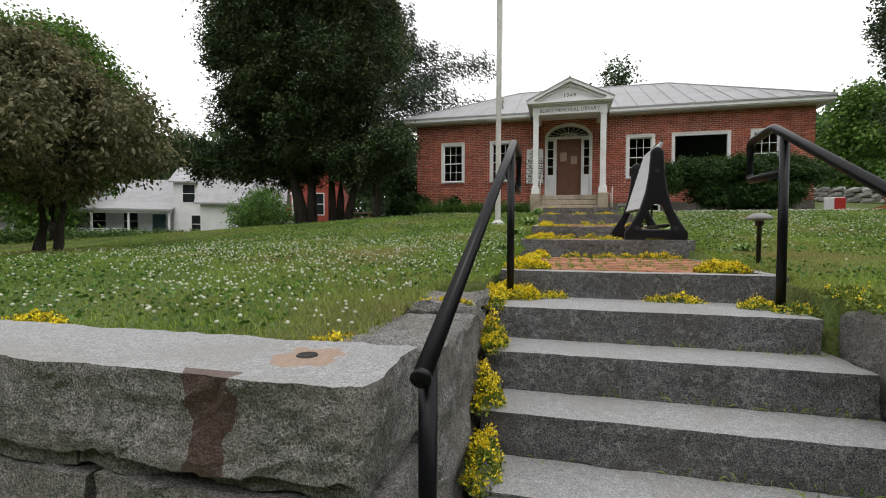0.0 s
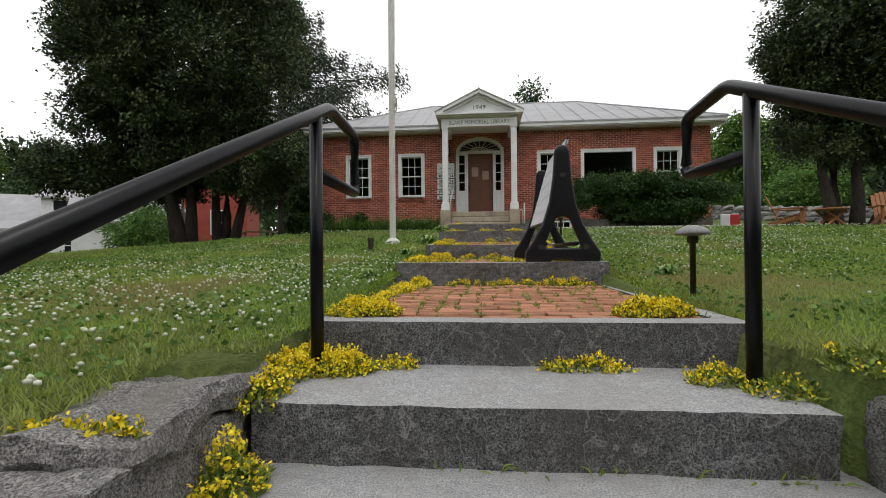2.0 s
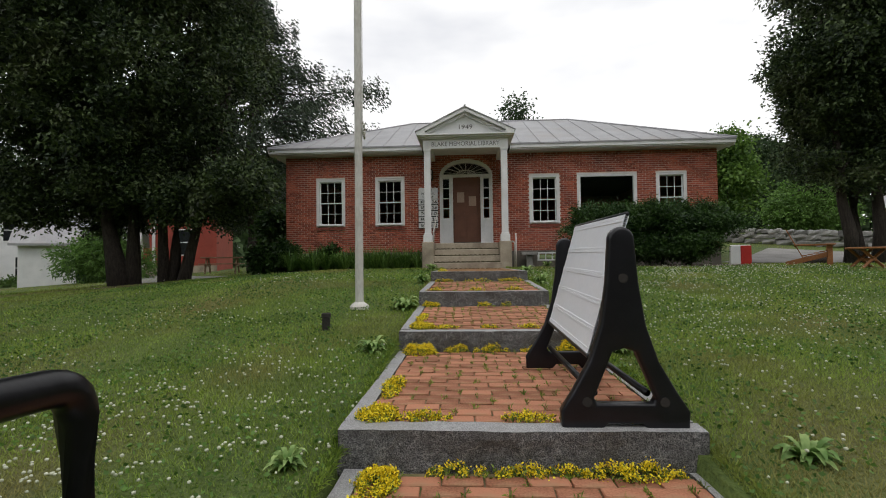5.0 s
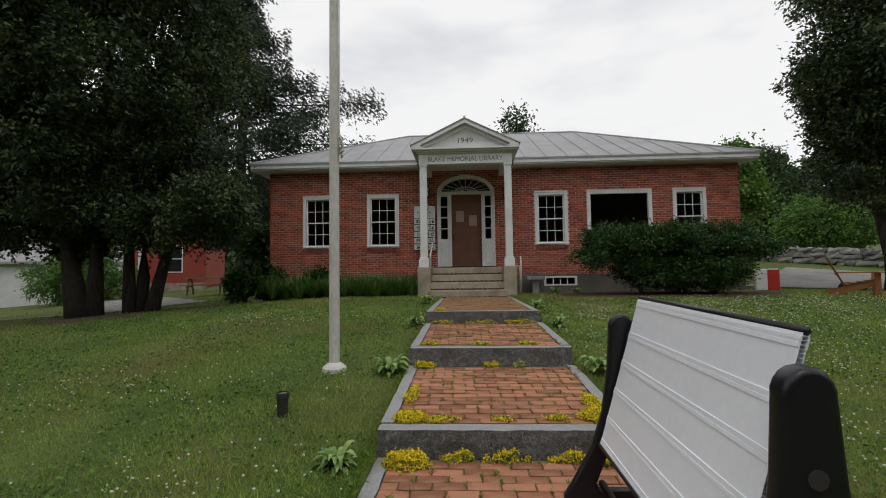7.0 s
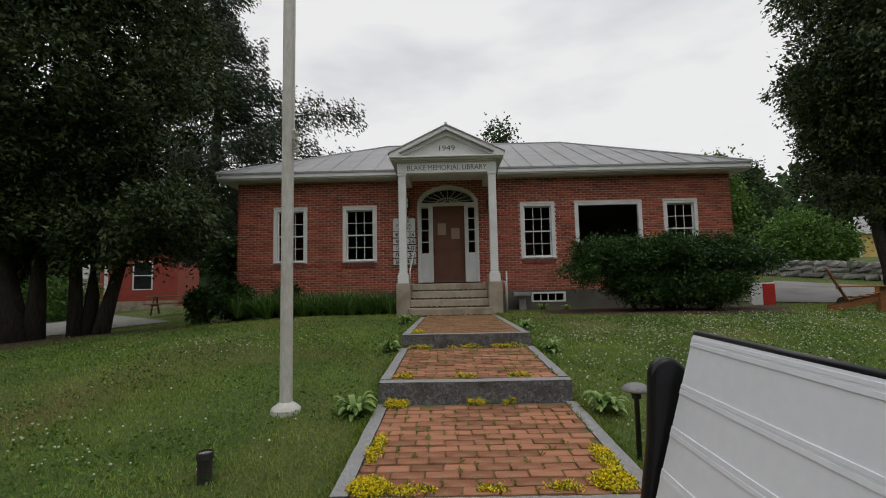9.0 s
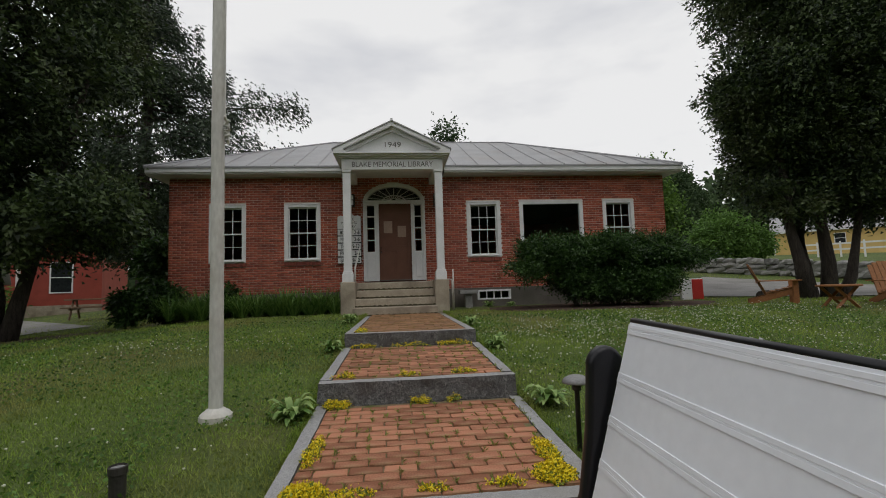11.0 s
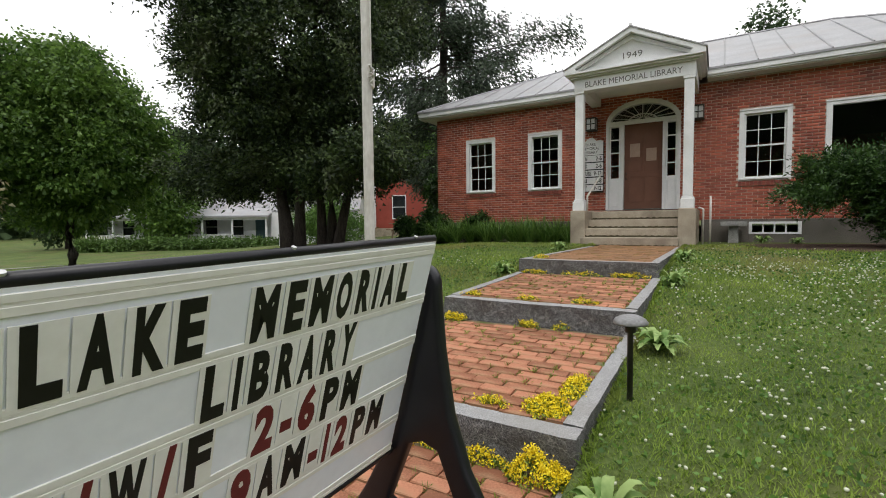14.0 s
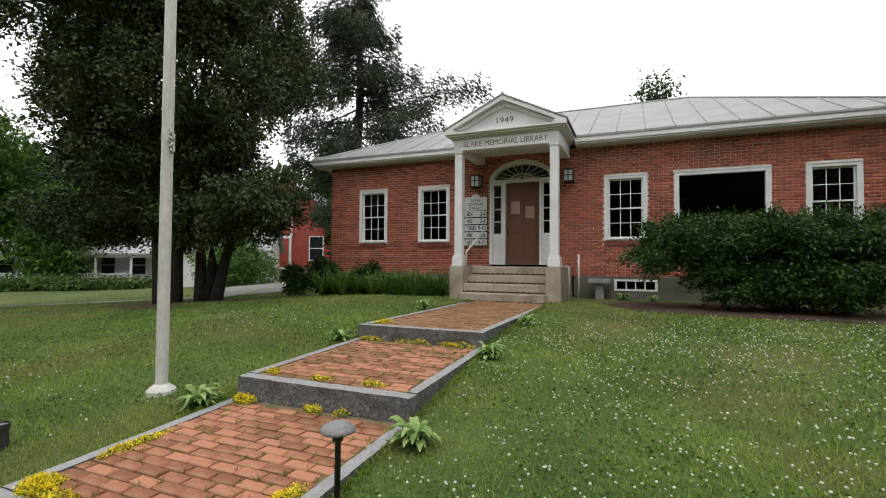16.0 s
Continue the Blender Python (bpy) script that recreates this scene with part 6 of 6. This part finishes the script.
def on_lawn(x, y):
    path = (x > -0.14) & (x < 1.76) & (y < 16.9)
    stairs = (x > -0.4) & (x < 1.84) & (y < 3.36)
    building = (y > 17.3) & (x > -6) & (x < 9)
    mulch = ((x - 5.7) / 2.9) ** 2 + ((y - 16.9) / 1.5) ** 2 < 1
    road = (np.abs((x - 12.0) * 0.666 + (y - 23.0) * 0.746) < 4.1) & (x > 8.5)
    return ~(path | stairs | building | mulch | road) & (y > 1.87)


# thick round the path and thinning smoothly outwards
rr = np.linspace(0, 34, 400)
cum = np.cumsum(rr / (1 + (rr / 5.5) ** 3.0))
rad = np.interp(rg.uniform(0, cum[-1], 1050000), cum, rr)
ang = rg.uniform(0, 2 * math.pi, len(rad))
x, y = 1.1 + rad * np.cos(ang), 5.4 + rad * np.sin(ang)
ok = on_lawn(x, y)
x, y = x[ok], y[ok]
n = len(x)
far = np.clip((np.hypot(x - 0.8, y - 4) - 4) / 10, 0, 1.6)
patch = 0.5 + 0.5 * np.sin(x * 1.7 + 0.6 * np.sin(y * 2.1)) * np.sin(y * 1.3 + 1.0)
L = (0.024 + 0.026 * patch) * rg.uniform(0.5, 1.3, n) * (1 + 0.3 * far)
W = 0.0030 * rg.uniform(0.7, 1.5, n) * (1 + 1.15 * far)
a = rg.uniform(0, 2 * math.pi, n)
lean = rg.uniform(0.3, 1.5, n)
base = np.stack([x, y, ground_z(x, y) - 0.004], 1)
side = np.stack([np.cos(a), np.sin(a), np.zeros(n)], 1) * W[:, None]
bend = np.stack([-np.sin(a), np.cos(a), np.zeros(n)], 1) * (L * lean)[:, None]
up = np.stack([np.zeros(n), np.zeros(n), L], 1)
V = np.stack([base - side, base + side, base + up * 0.9 + bend * 0.8], 1).reshape(-1, 3)
F = np.arange(3 * n).reshape(n, 3)
tagged(new("grass", fast_mesh("grass", V, F, M_BLADE)), "short green lawn grass with dry patches", "grass", kind="stuff")

# broad weed and clover leaves in the turf
x, y = scatter(60000, -7, 9, 1.9, 15)
ok = on_lawn(x, y) & (np.sin(x * 2.3 + y) * np.sin(y * 1.9 - x * 0.7) > -0.25)
x, y = x[ok], y[ok]
n = len(x)
p = np.stack([x, y, ground_z(x, y) + rg.uniform(0.015, 0.05, n)], 1)
d = unit(np.stack([rg.normal(0, 1, n), rg.normal(0, 1, n), np.full(n, 0.35)], 1))
tagged(new("clover_leaf", leaves("clover_leaf", p, d, 0.032, 0.024, M_SHRUB, rg, 0.1)), "small clover leaves in the lawn", "clover", kind="stuff")

# white clover heads
M_CLOVER = material("white_clover_flower", (0.46, 0.48, 0.36), (0.68, 0.69, 0.56), 0.7, 6, 60, 0, island=0.5)
x, y = scatter(40000, -8, 11, 1.95, 17)
dens = np.zeros(len(x))
for cx, cy, sx, sy, wgt in ((-1.6, 3.6, 1.3, 1.5, 1.3), (-2.6, 5.0, 1.8, 1.2, 1.2), (-1.0, 6.4, 1.0, 1.2, 1.2), (-4.5, 5.5, 1.5, 1.6, 0.6), (3.2, 8.6, 1.2, 1.4, 0.5), (2.9, 11.8, 1.3, 1.3, 1.0), (5.2, 12.5, 2.4, 1.3, 0.9), (4.6, 9.6, 1.8, 1.6, 0.75), (7.0, 14.2, 2.4, 0.8, 0.9), (2.6, 6.8, 0.9, 1.2, 0.4), (-2.5, 12.5, 1.4, 0.7, 0.5), (-3.2, 9.2, 1.4, 0.8, 0.4), (-0.9, 2.9, 0.8, 0.8, 0.9)):
    dens += wgt * np.exp(-((x - cx) / sx) ** 2 - ((y - cy) / sy) ** 2)
ok = on_lawn(x, y) & (rg.uniform(0, 1, len(x)) < np.minimum(dens, 1.0) * 0.85 * (0.4 + 0.6 * (np.sin(x * 5 + y * 2) * np.sin(y * 4.2 - x) > -0.2)) + 0.006)
x, y = x[ok], y[ok]
ico = bmesh.new()
bmesh.ops.create_icosphere(ico, subdivisions=1, radius=1.0)
iv = np.array([v.co for v in ico.verts])
fi = np.array([[v.index for v in f.verts] for f in ico.faces])
ico.free()
n = len(x)
r = rg.uniform(0.007, 0.0115, n)
c = np.stack([x, y, ground_z(x, y) + rg.uniform(0.035, 0.08, n)], 1)
V = (c[:, None, :] + iv[None] * r[:, None, None] * np.array((1, 1, 0.85)) * rg.uniform(0.8, 1.2, (n, len(iv), 1))).reshape(-1, 3)
F = (fi[None] + (np.arange(n) * len(iv))[:, None, None]).reshape(-1, 3)
tagged(new("clover_blossom", fast_mesh("clover_blossom", V, F, M_CLOVER)), "white clover blossoms scattered in the lawn", "clover", kind="stuff")

# mulch under the yew
M_MULCH = material("brown_mulch", (0.05, 0.03, 0.022), (0.11, 0.07, 0.05), 0.95, 6, 60, 0.7, distance=0.02)
bm = bmesh.new()
ring = []
for k in range(40):
    a = 2 * math.pi * k / 40
    w = 1 + 0.08 * math.sin(5 * a)
    px, py = 5.7 + 3.0 * w * math.cos(a), min(18.7, 16.9 + 1.55 * w * math.sin(a))
    ring.append(bm.verts.new((px, py, float(ground_z(px, py)) + 0.012)))
mid = bm.verts.new((5.7, 16.9, float(ground_z(5.7, 16.9)) + 0.05))
for k in range(40):
    bm.faces.new((ring[k], ring[(k + 1) % 40], mid))
structure("mulch_bed", bm, M_MULCH, "brown mulch and fallen needles under the yew")
bm = bmesh.new()
ring = []
for k in range(30):
    a = 2 * math.pi * k / 30
    w = 1 + 0.1 * math.sin(4 * a)
    px, py = -8.3 + 2.6 * w * math.cos(a), 16.0 + 1.7 * w * math.sin(a)
    ring.append(bm.verts.new((px, py, float(ground_z(px, py)) + 0.012)))
mid = bm.verts.new((-8.3, 16.0, float(ground_z(-8.3, 16.0)) + 0.03))
for k in range(30):
    bm.faces.new((ring[k], ring[(k + 1) % 30], mid))
structure("needle_bed", bm, M_MULCH, "brown fallen needles round the cedar trunks")

# ---- path bricks ----
rk = np.random.default_rng(91)
BL, BW, GAP = 0.202, 0.094, 0.010
paver_meshes = []
for k in range(5):
    bm = boxes((-BL / 2, BL / 2, -BW / 2, BW / 2, -0.05, 0.0), soft=0.005)
    for q in bm.verts:
        q.co += Vector((rk.uniform(-0.003, 0.003), rk.uniform(-0.003, 0.003), rk.uniform(-0.002, 0.002)))
    paver_meshes.append(mesh_of("brick", bm, M_PAVER))
moss_meshes = [q.copy() for q in paver_meshes]
for q in moss_meshes:
    q.materials[0] = M_PAVER_MOSS
tufts_p, tufts_d = [], []
for k, (y0, y1, za, zb, x0, x1) in enumerate(TERRACES):
    xa, xb = x0 + 0.112, x1 - 0.112
    rows = int((y1 - y0 - 0.16) / (BW + GAP))
    field = thing("brick_field", (0, 0, 0), "worn red path bricks laid in running bond with grassy joints", "paving")
    field["kind"] = "structure"
    count = 0
    for r in range(rows):
        y = y0 + 0.155 + (BW + GAP) * (r + 0.5)
        off = (r % 2) * (BL + GAP) / 2 + rk.uniform(-0.02, 0.02)
        x = xa - off
        while x < xb - 0.02:
            a, b = max(x, xa), min(x + BL, xb)
            if b - a > 0.05:
                zz = za + (zb - za) * (y - y0) / (y1 - y0) + rk.uniform(-0.006, 0.004) - 0.003
                o = new("brick", (moss_meshes if k == 4 or (k == 3 and rk.uniform() < 0.3) else paver_meshes)[rk.integers(5)])
                o.parent = field
                o.matrix_basis = pose((a + b) / 2, y, zz, rk.uniform(-1.2, 1.2), rk.uniform(-0.8, 0.8), rk.uniform(-1.2, 1.2)) @ Matrix.Diagonal(((b - a) / BL, 1, 1, 1))
                count += 1
                if k < 4 and rk.uniform() < 0.7:
                    m = rk.integers(6, 20)
                    tufts_p.append(np.array((b + GAP / 2, y + rk.uniform(-0.05, 0.05), zz - 0.008)) + rk.normal(0, 0.010, (m, 3)) * np.array((0.8, 2.0, 0.1)))
                    tufts_d.append(unit(rk.normal(0, 0.55, (m, 3)) + np.array((0, 0, 0.8))))
            x += BL + GAP
P, D = np.concatenate(tufts_p), np.concatenate(tufts_d)
tagged(new("joint_grass", leaves("joint_grass", P, D, 0.045, 0.006, M_BLADE, rk, 0.2)), "small grass tufts growing in the brick joints", "grass", kind="stuff")
# grass at the feet of the kerbs and steps
P, D = [], []
for (y0, y1, za, zb, x0, x1) in TERRACES:
    for xs_, s in ((x0 - 0.01, -1), (x1 + 0.01, 1)):
        m = int((y1 - y0) * 420)
        yy = rk.uniform(y0, y1, m)
        xx = xs_ + s * np.abs(rk.normal(0, 0.025, m))
        P.append(np.stack([xx, yy, ground_z(xx, yy) - 0.005], 1))
        D.append(unit(rk.normal(0, 0.4, (m, 3)) + np.array((-s * 0.15, 0, 0.8))))
for zt, y0, y1, x0, x1 in STEPS:
    m = 60
    xx = x0 + (x1 - x0) * rk.uniform(0, 1, m) ** (0.5)
    P.append(np.stack([xx, np.full(m, y0 - 0.012), np.full(m, zt - 0.205)], 1))
    D.append(unit(rk.normal(0, 0.5, (m, 3)) + np.array((0, -0.2, 0.6))))
tagged(new("edge_grass", leaves("edge_grass", np.concatenate(P), np.concatenate(D), 0.075, 0.007, M_BLADE, rk, 0.25)), "longer grass along kerbs and steps", "grass", kind="stuff")

# ---- facade bricks ----
FB, FH, FJ = 0.198, 0.0555, 0.0130
single = mesh_of("brick", boxes((0, FB, -0.006, 0.03, 0, FH), soft=0.0025), M_BRICK_OB)
cells = []
course = 0
z = FZ0 + 0.006
while z + FH < FZ1 + 0.01:
    x = FX0 - (course % 2) * (FB + FJ) / 2
    while x < FX1:
        spans = [(max(x, FX0), min(x + FB, FX1))]
        zm = z + FH / 2
        holes = [(o[0], o[1]) for o in OPEN[:6] if o[2] - 0.108 * (o is not OPEN[5]) < zm < o[3]]
        if 5.0 <= zm < 5.555:
            hw = fan_half(zm)
            holes.append((DX - hw, DX + hw))
        for h0, h1 in holes:
            cut = []
            for a, b in spans:
                if b <= h0 or a >= h1:
                    cut.append((a, b))
                else:
                    if a < h0:
                        cut.append((a, h0 - 0.002))
                    if b > h1:
                        cut.append((h1 + 0.002, b))
            spans = cut
        cells += [(a, b, z) for a, b in spans if b - a > 0.025]
        x += FB + FJ
    z += FH + FJ
    course += 1
near = [c for c in cells if 1.5 < c[0] < 3.4 and 2.5 < c[2] < 4.6][:300]
near_set = set(near)
for a, b, z in near:
    o = new("brick", single)
    o.parent = wall_south
    o.matrix_basis = Matrix.Translation((a, FY + rk.uniform(-0.0015, 0.0015), z)) @ Matrix.Diagonal(((b - a) / FB, 1, 1, 1))
rest = np.array([c for c in cells if c not in near_set])
n = len(rest)
x0, x1, z0 = rest[:, 0], rest[:, 1], rest[:, 2]
yf = FY - 0.006 + rk.uniform(-0.0015, 0.0015, n)
e = 0.0025
V = np.stack([np.stack(q, 1) for q in (
    (x0, yf + e, z0), (x1, yf + e, z0), (x1, yf + e, z0 + FH), (x0, yf + e, z0 + FH),
    (x0 + e, yf, z0 + e), (x1 - e, yf, z0 + e), (x1 - e, yf, z0 + FH - e), (x0 + e, yf, z0 + FH - e),
    (x0, yf + 0.03, z0), (x1, yf + 0.03, z0), (x1, yf + 0.03, z0 + FH), (x0, yf + 0.03, z0 + FH))], 1).reshape(-1, 3)
quads = np.array([(4, 5, 6, 7), (0, 1, 5, 4), (1, 2, 6, 5), (2, 3, 7, 6), (3, 0, 4, 7), (8, 9, 1, 0), (9, 10, 2, 1), (10, 11, 3, 2), (11, 8, 0, 3)])
F = (quads[None] + (np.arange(n) * 12)[:, None, None]).reshape(-1, 4)
o = new("brick_courses", fast_mesh("brick_courses", V, F, M_BRICK))
o.parent = wall_south
tagged(o, kind="stuff")
